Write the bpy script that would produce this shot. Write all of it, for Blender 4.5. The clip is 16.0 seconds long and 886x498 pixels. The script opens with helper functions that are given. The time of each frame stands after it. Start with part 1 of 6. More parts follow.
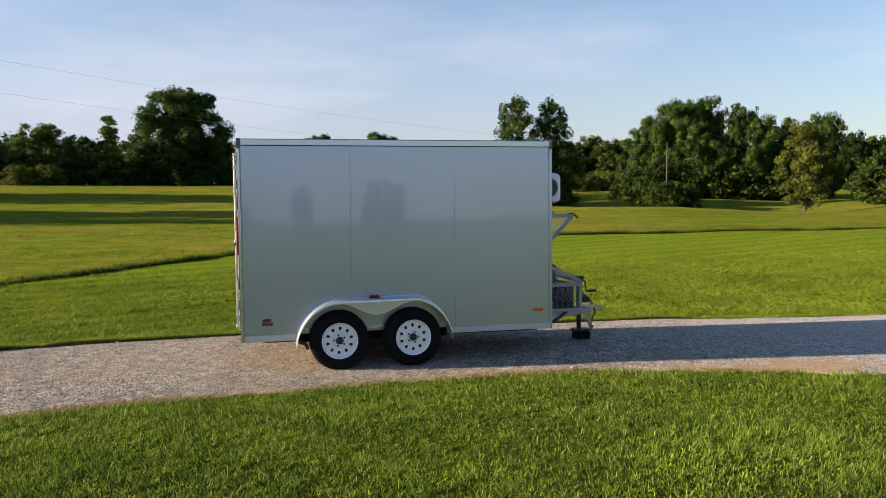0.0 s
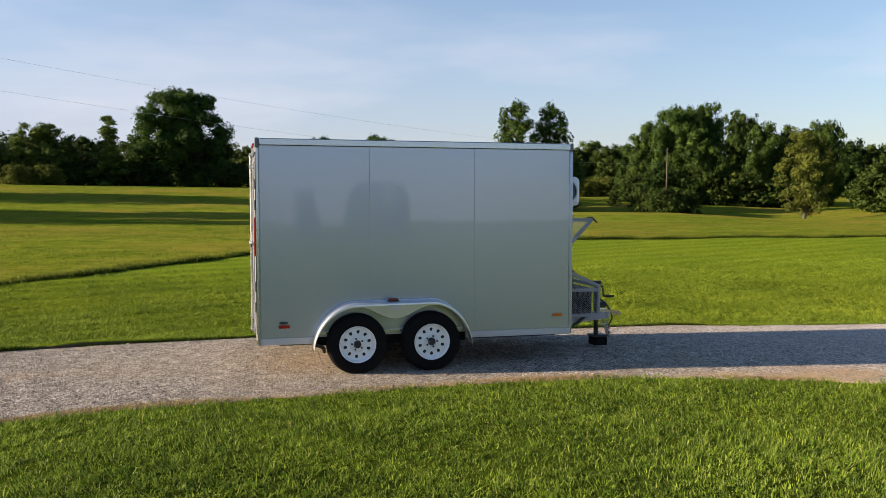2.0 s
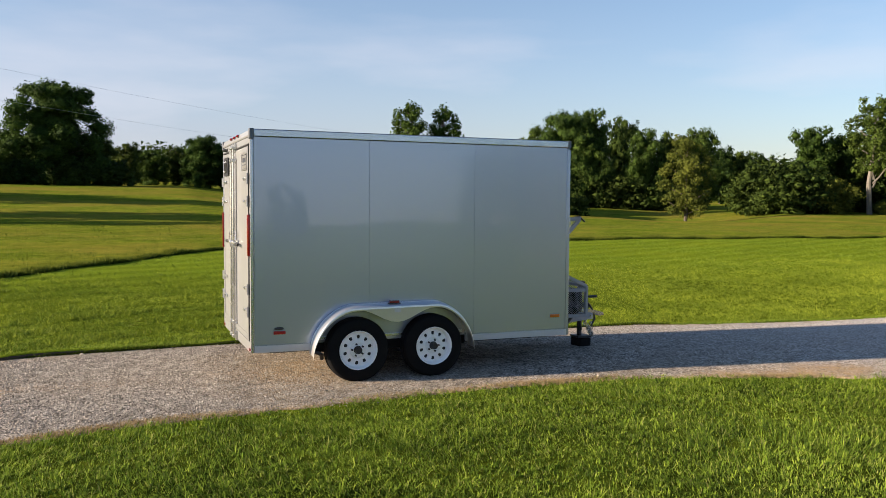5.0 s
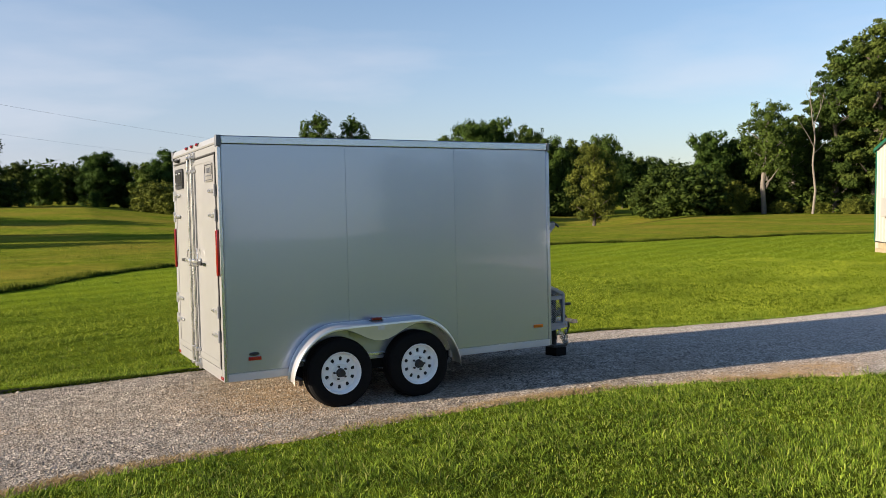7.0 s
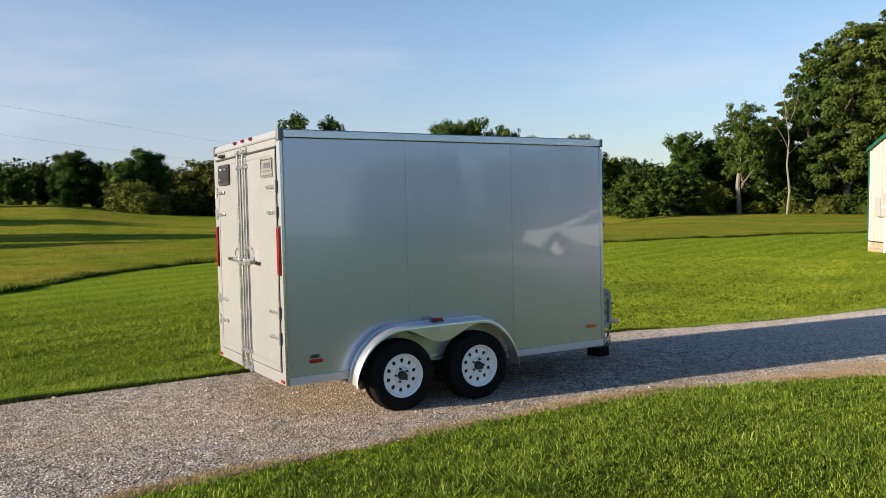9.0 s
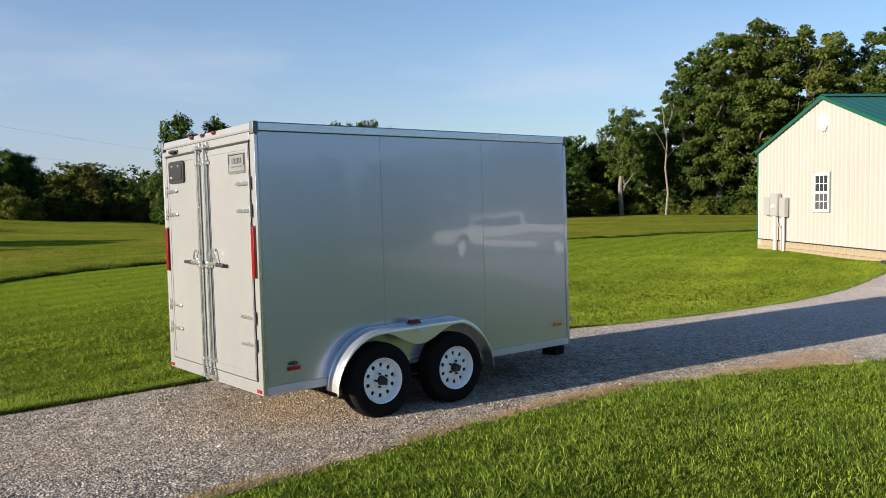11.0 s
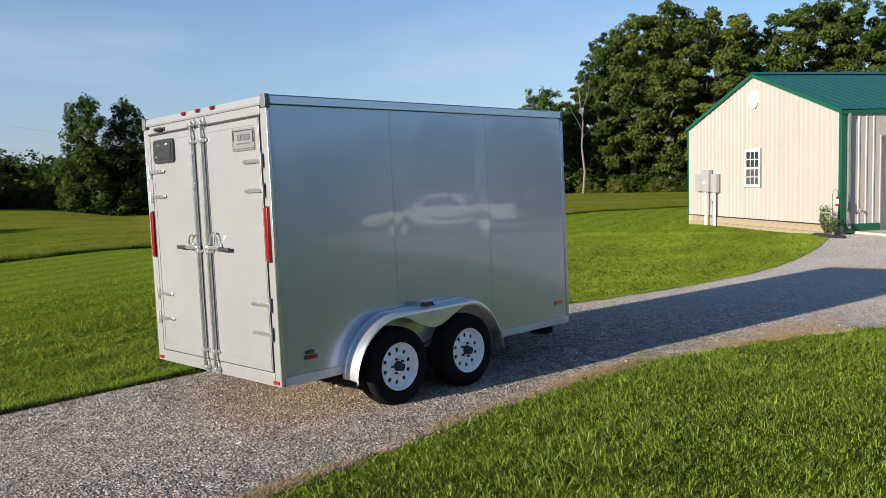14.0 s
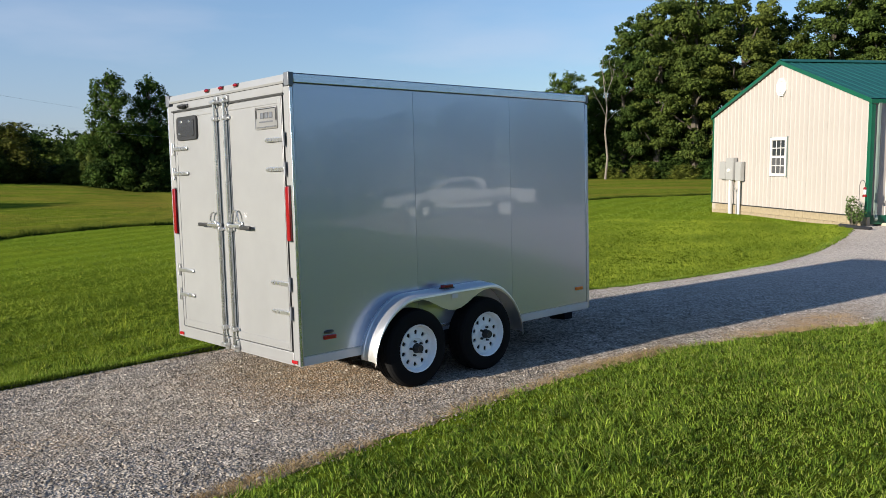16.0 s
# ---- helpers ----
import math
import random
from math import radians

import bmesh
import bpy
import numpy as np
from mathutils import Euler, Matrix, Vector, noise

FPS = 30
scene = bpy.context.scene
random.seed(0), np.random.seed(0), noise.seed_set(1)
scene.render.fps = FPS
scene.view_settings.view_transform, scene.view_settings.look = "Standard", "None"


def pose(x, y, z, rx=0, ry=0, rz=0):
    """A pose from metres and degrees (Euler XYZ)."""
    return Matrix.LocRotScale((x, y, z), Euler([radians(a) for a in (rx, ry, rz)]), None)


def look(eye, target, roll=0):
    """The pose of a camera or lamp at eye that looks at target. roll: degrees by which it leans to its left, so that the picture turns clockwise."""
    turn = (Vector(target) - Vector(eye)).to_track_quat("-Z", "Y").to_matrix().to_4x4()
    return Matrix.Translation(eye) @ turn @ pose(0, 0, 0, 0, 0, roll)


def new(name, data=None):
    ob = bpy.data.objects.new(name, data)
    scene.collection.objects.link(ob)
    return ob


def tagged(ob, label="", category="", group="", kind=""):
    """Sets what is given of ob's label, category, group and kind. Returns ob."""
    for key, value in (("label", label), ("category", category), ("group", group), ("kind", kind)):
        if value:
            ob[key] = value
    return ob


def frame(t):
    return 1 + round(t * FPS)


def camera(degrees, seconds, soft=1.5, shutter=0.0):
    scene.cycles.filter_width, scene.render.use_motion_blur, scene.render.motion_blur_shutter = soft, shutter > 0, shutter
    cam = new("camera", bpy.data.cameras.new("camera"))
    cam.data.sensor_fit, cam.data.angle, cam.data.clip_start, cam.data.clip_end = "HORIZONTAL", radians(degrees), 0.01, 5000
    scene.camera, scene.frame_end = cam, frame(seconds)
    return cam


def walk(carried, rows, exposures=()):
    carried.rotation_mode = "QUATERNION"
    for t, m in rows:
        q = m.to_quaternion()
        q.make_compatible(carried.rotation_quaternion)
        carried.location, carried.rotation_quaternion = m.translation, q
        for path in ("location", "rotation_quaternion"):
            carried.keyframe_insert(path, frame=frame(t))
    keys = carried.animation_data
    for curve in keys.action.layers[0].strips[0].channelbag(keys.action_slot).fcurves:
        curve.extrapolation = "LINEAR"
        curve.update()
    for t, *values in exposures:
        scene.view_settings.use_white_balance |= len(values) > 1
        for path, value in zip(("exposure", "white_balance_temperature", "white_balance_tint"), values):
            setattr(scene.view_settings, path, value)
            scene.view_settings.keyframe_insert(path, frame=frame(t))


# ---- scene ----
cam = camera(56.1, 16.0, soft=0.8)
PATH = [
    (0, (0.022, -9.409, 2.169), (0.492, -7.473, 1.998), -0.2),
    (0.5, (-0.056, -9.428, 2.172), (0.426, -7.495, 1.999), 0.0),
    (1, (-0.109, -9.407, 2.17), (0.368, -7.472, 2.0), 0.5),
    (1.5, (-0.137, -9.351, 2.165), (0.326, -7.413, 2.0), 0.2),
    (2, (-0.2, -9.214, 2.15), (0.278, -7.278, 1.988), 0.4),
    (2.5, (-0.319, -9.037, 2.125), (0.211, -7.116, 1.964), 0.8),
    (3, (-0.58, -8.961, 2.133), (-0.001, -7.053, 1.975), 0.4),
    (3.2, (-0.68, -8.912, 2.141), (-0.088, -7.008, 1.976), 0.4),
    (5.3, (-1.398, -8.33, 2.069), (-0.631, -6.49, 1.914), 1.3),
    (5.5, (-1.43, -8.262, 2.065), (-0.651, -6.428, 1.9), 1.6),
    (6, (-1.518, -8.041, 2.043), (-0.69, -6.225, 1.907), 1.4),
    (6.5, (-1.652, -7.826, 2.04), (-0.785, -6.029, 1.909), 0.8),
    (7, (-1.833, -7.587, 2.032), (-0.881, -5.833, 1.905), -0.6),
    (7.5, (-2.019, -7.412, 2.028), (-1.051, -5.668, 1.891), -0.5),
    (8, (-2.158, -7.251, 2.01), (-1.181, -5.51, 1.894), -0.4),
    (8.2, (-2.221, -7.197, 2.012), (-1.241, -5.458, 1.889), -0.4),
    (10.3, (-2.867, -6.445, 1.973), (-1.725, -4.808, 1.855), -0.7),
    (10.5, (-2.918, -6.37, 1.967), (-1.745, -4.755, 1.844), -0.7),
    (11, (-3.054, -6.244, 1.957), (-1.813, -4.681, 1.835), -0.8),
    (11.5, (-3.223, -6.127, 1.95), (-1.966, -4.577, 1.809), -1.3),
    (12, (-3.287, -5.983, 1.941), (-2.015, -4.446, 1.791), -1.4),
    (12.5, (-3.314, -5.79, 1.928), (-2.022, -4.269, 1.785), -2.0),
    (13, (-3.365, -5.606, 1.928), (-2.036, -4.119, 1.785), -1.7),
    (13.5, (-3.463, -5.481, 1.931), (-2.09, -4.035, 1.777), -1.6),
    (14, (-3.53, -5.433, 1.932), (-2.137, -4.008, 1.762), -1.6),
    (14.5, (-3.572, -5.399, 1.93), (-2.161, -3.992, 1.756), -1.3),
    (15, (-3.585, -5.411, 1.925), (-2.192, -3.987, 1.743), -0.6),
    (15.5, (-3.537, -5.415, 1.93), (-2.166, -3.974, 1.728), -0.5),
    (16, (-3.511, -5.4, 1.927), (-2.156, -3.945, 1.717), -0.5),
]
walk(cam, [(t, look(eye, target, roll)) for t, eye, target, roll in PATH], exposures=[(0.0, 1.45, 6350, 16), (6.0, 1.40, 6300, 15), (9.0, 1.33, 6100, 13), (10.5, 1.26, 5920, 12.4), (12.0, 1.14, 5760, 12), (16.0, 1.08, 5600, 11)])

# ---------- light ----------
SUN_EL, SUN_AZ = 15.0, 172.0          # degrees; azimuth counted from +x towards +y
world = bpy.data.worlds.new("sky")
scene.world = world
world.use_nodes = True
wn, wl = world.node_tree.nodes, world.node_tree.links
wn.clear()
sky = wn.new("ShaderNodeTexSky")
sky.sky_type = "NISHITA"
sky.sun_disc = False
sky.sun_elevation = radians(SUN_EL)
sky.sun_rotation = radians(90 - SUN_AZ)
sky.air_density, sky.dust_density, sky.ozone_density = 1.0, 0.4, 2.4
sky_bg = wn.new("ShaderNodeBackground")
sky_bg.inputs["Strength"].default_value = 0.066
sky_out = wn.new("ShaderNodeOutputWorld")
# thin bright cloud veils low in the sky
wc = wn.new("ShaderNodeTexCoord")
wm = wn.new("ShaderNodeMapping")
wm.inputs["Scale"].default_value = (1.6, 1.6, 7.0)
wm.inputs["Location"].default_value = (2.84, 3.27, 5.13)
wl.new(wc.outputs["Generated"], wm.inputs["Vector"])
wt = wn.new("ShaderNodeTexNoise")
wt.inputs["Scale"].default_value, wt.inputs["Detail"].default_value = 1.5, 6
wl.new(wm.outputs[0], wt.inputs["Vector"])
wr = wn.new("ShaderNodeValToRGB")
wr.color_ramp.elements[0].position, wr.color_ramp.elements[1].position = 0.50, 0.66
wl.new(wt.outputs["Fac"], wr.inputs["Fac"])
ws = wn.new("ShaderNodeSeparateXYZ")
wl.new(wc.outputs["Generated"], ws.inputs[0])
wz = wn.new("ShaderNodeMapRange")
wz.inputs["From Min"].default_value, wz.inputs["From Max"].default_value = 0.30, 0.06
wl.new(ws.outputs["Z"], wz.inputs["Value"])
wk = wn.new("ShaderNodeMath")
wk.operation = "MULTIPLY"
wl.new(wr.outputs["Color"], wk.inputs[0])
wl.new(wz.outputs[0], wk.inputs[1])
wk2 = wn.new("ShaderNodeMath")
wk2.operation = "MULTIPLY"
wk2.inputs[1].default_value = 0.42
wl.new(wk.outputs[0], wk2.inputs[0])
wx = wn.new("ShaderNodeMix")
wx.data_type = "RGBA"
wx.inputs[7].default_value = (2.88, 3.22, 4.08, 1)
# and an even summer haze
wh = wn.new("ShaderNodeMath")
wh.operation = "MULTIPLY_ADD"
wh.inputs[1].default_value = 0.75
wh.inputs[2].default_value = 0.0
# thickest towards the sun, thin on the far side of the sky
wd = wn.new("ShaderNodeVectorMath")
wd.operation = "DOT_PRODUCT"
wd.inputs[1].default_value = (math.cos(radians(SUN_AZ)), math.sin(radians(SUN_AZ)), 0)
wl.new(wc.outputs["Generated"], wd.inputs[0])
wf = wn.new("ShaderNodeMapRange")
wf.inputs["From Min"].default_value, wf.inputs["From Max"].default_value = -0.75, 0.35
wf.inputs["To Min"].default_value = 0.34
wl.new(wd.outputs["Value"], wf.inputs["Value"])
wg = wn.new("ShaderNodeMath")
wg.operation = "MULTIPLY"
wl.new(wf.outputs[0], wg.inputs[0])
wl.new(wz.outputs[0], wg.inputs[1])
wl.new(wg.outputs[0], wh.inputs[0])
wl.new(wh.outputs[0], wx.inputs[0])
wl.new(sky.outputs["Color"], wx.inputs[6])
wy = wn.new("ShaderNodeMix")
wy.data_type = "RGBA"
wy.inputs[7].default_value = (5.0, 4.95, 5.1, 1)
wl.new(wk2.outputs[0], wy.inputs[0])
wl.new(wx.outputs[2], wy.inputs[6])
wl.new(wy.outputs[2], sky_bg.inputs["Color"])
wl.new(sky_bg.outputs[0], sky_out.inputs["Surface"])

sun = new("sun", bpy.data.lights.new("sun", "SUN"))
sun.data.energy, sun.data.angle, sun.data.color = 5.0, radians(0.6), (1.0, 0.84, 0.60)
to_sun = Vector((math.cos(radians(SUN_EL)) * math.cos(radians(SUN_AZ)), math.cos(radians(SUN_EL)) * math.sin(radians(SUN_AZ)), math.sin(radians(SUN_EL))))
sun.matrix_world = look(to_sun * 60, (0, 0, 0))

# ---------- materials ----------
def nodes_of(name):
    m = bpy.data.materials.new(name)
    m.use_nodes = True
    n, l = m.node_tree.nodes, m.node_tree.links
    return m, n, l, n["Principled BSDF"]


def ramp(n, l, fac, stops):
    r = n.new("ShaderNodeValToRGB")
    e = r.color_ramp.elements
    e[0].position, e[0].color = stops[0][0], (*stops[0][1], 1)
    e[1].position, e[1].color = stops[-1][0], (*stops[-1][1], 1)
    for p, c in stops[1:-1]:
        k = e.new(p)
        k.color = (*c, 1)
    l.new(fac, r.inputs["Fac"])
    return r.outputs["Color"]


def noise_of(n, l, scale, detail=4, coords=None, rough=0.55):
    t = n.new("ShaderNodeTexNoise")
    t.inputs["Scale"].default_value, t.inputs["Detail"].default_value, t.inputs["Roughness"].default_value = scale, detail, rough
    if coords is not None:
        l.new(coords, t.inputs["Vector"])
    return t.outputs["Fac"]


def mixed(n, l, fac, a, b, kind="MIX"):
    m = n.new("ShaderNodeMix")
    m.data_type, m.blend_type = "RGBA", kind
    for sock, v in ((m.inputs[0], fac), (m.inputs[6], a), (m.inputs[7], b)):
        if isinstance(v, (int, float)):
            sock.default_value = v
        elif isinstance(v, tuple):
            sock.default_value = (*v, 1)
        else:
            l.new(v, sock)
    return m.outputs[2]


def bump(n, l, p, height, strength, distance):
    b = n.new("ShaderNodeBump")
    b.inputs["Strength"].default_value, b.inputs["Distance"].default_value = strength, distance
    l.new(height, b.inputs["Height"])
    l.new(b.outputs["Normal"], p.inputs["Normal"])


def where(n):
    return n.new("ShaderNodeTexCoord").outputs["Object"]


def plain(name, colour, rough=0.5, metal=0.0, grain=30.0, vary=0.12, relief=0.0, coat=0.0):
    """One surface with grain and blotches at two scales."""
    m, n, l, p = nodes_of(name)
    c = where(n)
    fine, broad = noise_of(n, l, grain, 5, c), noise_of(n, l, grain / 14, 3, c)
    dark, light = tuple(v * (1 - vary) for v in colour), tuple(min(1, v * (1 + vary)) for v in colour)
    base = ramp(n, l, broad, [(0.3, dark), (0.7, light)])
    base = mixed(n, l, 0.35, base, ramp(n, l, fine, [(0.3, dark), (0.7, light)]))
    l.new(base, p.inputs["Base Color"])
    r = n.new("ShaderNodeMapRange")
    r.inputs["To Min"].default_value, r.inputs["To Max"].default_value = max(0.02, rough * 0.85), min(1, rough * 1.15)
    l.new(broad, r.inputs["Value"])
    l.new(r.outputs[0], p.inputs["Roughness"])
    p.inputs["Metallic"].default_value = metal
    p.inputs["Coat Weight"].default_value = coat
    p.inputs["Coat Roughness"].default_value = 0.05
    if relief:
        bump(n, l, p, fine, 0.5, relief)
    return m


def glow(name, colour, rough=0.2):
    m = plain(name, colour, rough, 0, 60, 0.06, 0, 0.6)
    return m


def panel_paint():
    """Silver-grey painted aluminium skin, glossy, a little wavy."""
    m, n, l, p = nodes_of("silver_panel_paint")
    c = where(n)
    wave = noise_of(n, l, 1.6, 0, c)
    p.inputs["Base Color"].default_value = (0.445, 0.482, 0.58, 1)
    p.inputs["Roughness"].default_value = 0.27
    p.inputs["Metallic"].default_value = 0.66
    p.inputs["Coat Weight"].default_value = 1.0
    p.inputs["Coat Roughness"].default_value = 0.03
    p.inputs["Coat IOR"].default_value = 1.6
    b = n.new("ShaderNodeBump")
    b.inputs["Strength"].default_value, b.inputs["Distance"].default_value = 0.2, 0.009
    l.new(wave, b.inputs["Height"])
    l.new(b.outputs["Normal"], p.inputs["Normal"])
    # shallow oil-canning of the thin sheet
    dent = n.new("ShaderNodeBump")
    dent.inputs["Strength"].default_value, dent.inputs["Distance"].default_value = 0.3, 0.005
    l.new(noise_of(n, l, 3.2, 0, c), dent.inputs["Height"])
    l.new(b.outputs["Normal"], dent.inputs["Normal"])
    l.new(dent.outputs["Normal"], p.inputs["Coat Normal"])
    return m


def leaf_mat(name, dark, mid, light, thin=0.25, shift=0.0, patches=0.5, tip=None, patch_scale=0.5):
    m, n, l, p = nodes_of(name)
    geo = n.new("ShaderNodeNewGeometry")
    info = n.new("ShaderNodeObjectInfo")
    col = ramp(n, l, geo.outputs["Random Per Island"], [(0.0, dark), (0.55, mid), (1.0, light)] if tip is None else [(0.0, dark), (0.45, mid), (0.85, light), (0.95, tip)])
    broad = noise_of(n, l, patch_scale, 3, where(n))
    col = mixed(n, l, patches, col, ramp(n, l, broad, [(0.35, dark), (0.65, light)]))
    hue = n.new("ShaderNodeHueSaturation")
    mr = n.new("ShaderNodeMapRange")
    mr.inputs["To Min"].default_value, mr.inputs["To Max"].default_value = 0.5 - shift, 0.5 + shift * 0.6
    mv = n.new("ShaderNodeMapRange")
    mv.inputs["To Min"].default_value, mv.inputs["To Max"].default_value = 1 + shift * 9, 1 - shift * 9
    l.new(info.outputs["Random"], mv.inputs["Value"])
    l.new(mv.outputs[0], hue.inputs["Value"])
    l.new(info.outputs["Random"], mr.inputs["Value"])
    l.new(mr.outputs[0], hue.inputs["Hue"])
    l.new(col, hue.inputs["Color"])
    l.new(hue.outputs[0], p.inputs["Base Color"])
    p.inputs["Roughness"].default_value = 0.7
    p.inputs["Specular IOR Level"].default_value = 0.08
    tr = n.new("ShaderNodeBsdfTranslucent")
    l.new(hue.outputs[0], tr.inputs["Color"])
    mx = n.new("ShaderNodeMixShader")
    mx.inputs[0].default_value = thin
    l.new(p.outputs[0], mx.inputs[1])
    l.new(tr.outputs[0], mx.inputs[2])
    l.new(mx.outputs[0], n["Material Output"].inputs["Surface"])
    return m


def ground_mat():
    """Lawn near the drive, rough field past the mowing line, worn straw and clay spots."""
    m, n, l, p = nodes_of("meadow_grass")
    c = where(n)
    lawn = ramp(n, l, noise_of(n, l, 26, 6, c, 0.75), [(0.3, (0.04802, 0.0783, 0.006699)), (0.5, (0.1281, 0.1844, 0.01436)), (0.7, (0.2281, 0.3001, 0.02297))])
    # ground darkened under the thick lawn: shade between the blades, put into the colour
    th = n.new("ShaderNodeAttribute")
    th.attribute_name = "turf_shade"
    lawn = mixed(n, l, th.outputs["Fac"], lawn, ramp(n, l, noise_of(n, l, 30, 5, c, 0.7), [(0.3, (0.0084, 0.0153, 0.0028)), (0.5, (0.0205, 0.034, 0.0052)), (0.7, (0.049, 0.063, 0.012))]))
    patch = noise_of(n, l, 0.35, 4, c)
    lawn = mixed(n, l, ramp(n, l, patch, [(0.4, (0, 0, 0)), (0.7, (0.6, 0.6, 0.6))]), lawn, (0.1653, 0.2044, 0.01392))
    # mower passes: blades laid this way and that
    row = n.new("ShaderNodeTexWave")
    row.wave_type, row.bands_direction = "BANDS", "Y"
    row.inputs["Scale"].default_value, row.inputs["Distortion"].default_value, row.inputs["Detail"].default_value, row.inputs["Detail Scale"].default_value = 0.29, 2.4, 3, 1.2
    turn = n.new("ShaderNodeMapping")
    turn.inputs["Rotation"].default_value = (0, 0, -math.atan(0.42))
    l.new(c, turn.inputs["Vector"])
    l.new(turn.outputs[0], row.inputs["Vector"])
    lawn = mixed(n, l, 0.2, lawn, ramp(n, l, row.outputs["Fac"], [(0.2, (0.45, 0.48, 0.42)), (0.8, (1.45, 1.42, 1.4))]), "MULTIPLY")
    st = n.new("ShaderNodeMapping")
    st.inputs["Scale"].default_value = (0.03, 0.5, 1)
    st.inputs["Rotation"].default_value = (0, 0, radians(6))
    l.new(c, st.inputs["Vector"])
    rough = ramp(n, l, noise_of(n, l, 1.0, 6, st.outputs[0], 0.65), [(0.3, (0.05554, 0.08881, 0.008265)), (0.5, (0.1229, 0.1652, 0.01488)), (0.72, (0.2023, 0.1865, 0.03719))])
    rough = mixed(n, l, 0.55, rough, ramp(n, l, noise_of(n, l, 4, 8, c, 0.8), [(0.32, (0.02777, 0.0515, 0.004959)), (0.5, (0.1333, 0.1705, 0.01405)), (0.68, (0.2698, 0.2798, 0.03306))]))
    tuft = noise_of(n, l, 0.7, 8, c, 0.78)
    rough = mixed(n, l, 0.75, rough, ramp(n, l, tuft, [(0.36, (0.50, 0.62, 0.6)), (0.5, (1.0, 1.0, 1.0)), (0.64, (1.5, 1.25, 1.35))]), "MULTIPLY")
    ripe = noise_of(n, l, 0.09, 4, c, 0.6)
    rough = mixed(n, l, ramp(n, l, ripe, [(0.44, (0, 0, 0)), (0.62, (0.55, 0.55, 0.55))]), rough, (0.24, 0.175, 0.035))
    at = n.new("ShaderNodeAttribute")
    at.attribute_name = "rough_field"
    col = mixed(n, l, at.outputs["Fac"], lawn, rough)
    l.new(col, p.inputs["Base Color"])
    p.inputs["Roughness"].default_value = 0.9
    p.inputs["Specular IOR Level"].default_value = 0.0
    bump(n, l, p, noise_of(n, l, 22, 6, c, 0.75), 1.0, 0.03)
    return m


def gravel_mat():
    m, n, l, p = nodes_of("limestone_gravel")
    c = where(n)
    v = n.new("ShaderNodeTexVoronoi")
    v.inputs["Scale"].default_value = 50
    l.new(c, v.inputs["Vector"])
    stones = ramp(n, l, v.outputs["Color"], [(0.1, (0.062, 0.053, 0.044)), (0.5, (0.285, 0.248, 0.208)), (0.9, (0.55, 0.487, 0.415))])
    # fines and coarser stone gather in hand-wide patches
    stones = mixed(n, l, 0.8, stones, ramp(n, l, noise_of(n, l, 5, 4, c, 0.65), [(0.35, (0.55, 0.54, 0.53)), (0.65, (1.4, 1.4, 1.4))]), "MULTIPLY")
    broad = noise_of(n, l, 0.7, 5, c)
    stones = mixed(n, l, ramp(n, l, broad, [(0.45, (0, 0, 0)), (0.75, (0.5, 0.5, 0.5))]), stones, (0.30, 0.24, 0.17))
    # tan fines and clay
    at = n.new("ShaderNodeAttribute")
    at.attribute_name = "clay"
    grit = noise_of(n, l, 9, 4, c)
    fac = n.new("ShaderNodeMath")
    fac.operation = "MULTIPLY"
    l.new(at.outputs["Fac"], fac.inputs[0])
    l.new(ramp(n, l, grit, [(0.3, (0.3, 0.3, 0.3)), (0.7, (1, 1, 1))]), fac.inputs[1])
    stones = mixed(n, l, fac.outputs[0], stones, (0.44, 0.29, 0.155))
    # paler towards the building: stone faces catching the low sun, put into the colour
    at2 = n.new("ShaderNodeAttribute")
    at2.attribute_name = "pale"
    stones = mixed(n, l, at2.outputs["Fac"], stones, ramp(n, l, v.outputs["Color"], [(0.1, (0.29, 0.26, 0.232)), (0.5, (0.51, 0.457, 0.41)), (0.9, (0.72, 0.65, 0.59))]))
    l.new(stones, p.inputs["Base Color"])
    p.inputs["Roughness"].default_value = 0.9
    p.inputs["Specular IOR Level"].default_value = 0.05
    bump(n, l, p, v.outputs["Distance"], 1.0, 0.009)
    return m


PANEL = panel_paint()
ALU = plain("brushed_aluminium_trim", (0.60, 0.63, 0.67), 0.24, 0.9, 80, 0.05)
WHITE_ALU = plain("light_grey_door_skin", (0.283, 0.286, 0.292), 0.42, 0.35, 5, 0.09, 0, 0.3)
RAIL = plain("pale_bottom_rail_enamel", (0.52, 0.53, 0.54), 0.4, 0.1, 30, 0.05)
DARK_CAP = plain("dark_grey_corner_casting", (0.13, 0.14, 0.16), 0.45, 0.3)
PLATE = plain("brushed_plate", (0.44, 0.43, 0.42), 0.3, 0.7, 90, 0.08)
# grey lightened to imitate the cables fading into the far sky
WIRE = plain("faint_grey_cable", (0.42, 0.44, 0.48), 0.7)
CHROME = plain("chrome_hardware", (0.60, 0.60, 0.60), 0.28, 0.85, 90, 0.06)
GALV = plain("zinc_lock_bar", (0.46, 0.46, 0.44), 0.27, 0.95, 90, 0.08)
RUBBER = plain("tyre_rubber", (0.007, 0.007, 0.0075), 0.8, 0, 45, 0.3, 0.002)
RUBBER.node_tree.nodes["Principled BSDF"].inputs["Specular IOR Level"].default_value = 0.12
BLACK = plain("black_plastic", (0.02, 0.02, 0.022), 0.45, 0, 60, 0.2)
STEEL_BLACK = plain("black_painted_steel", (0.025, 0.025, 0.026), 0.5, 0.2, 30, 0.25)
WHITE_RIM = plain("white_wheel_enamel", (0.86, 0.87, 0.88), 0.3, 0, 30, 0.03, 0, 0.4)
WHITE_PAINT = plain("white_frame_enamel", (0.33, 0.33, 0.34), 0.4, 0, 30, 0.05)
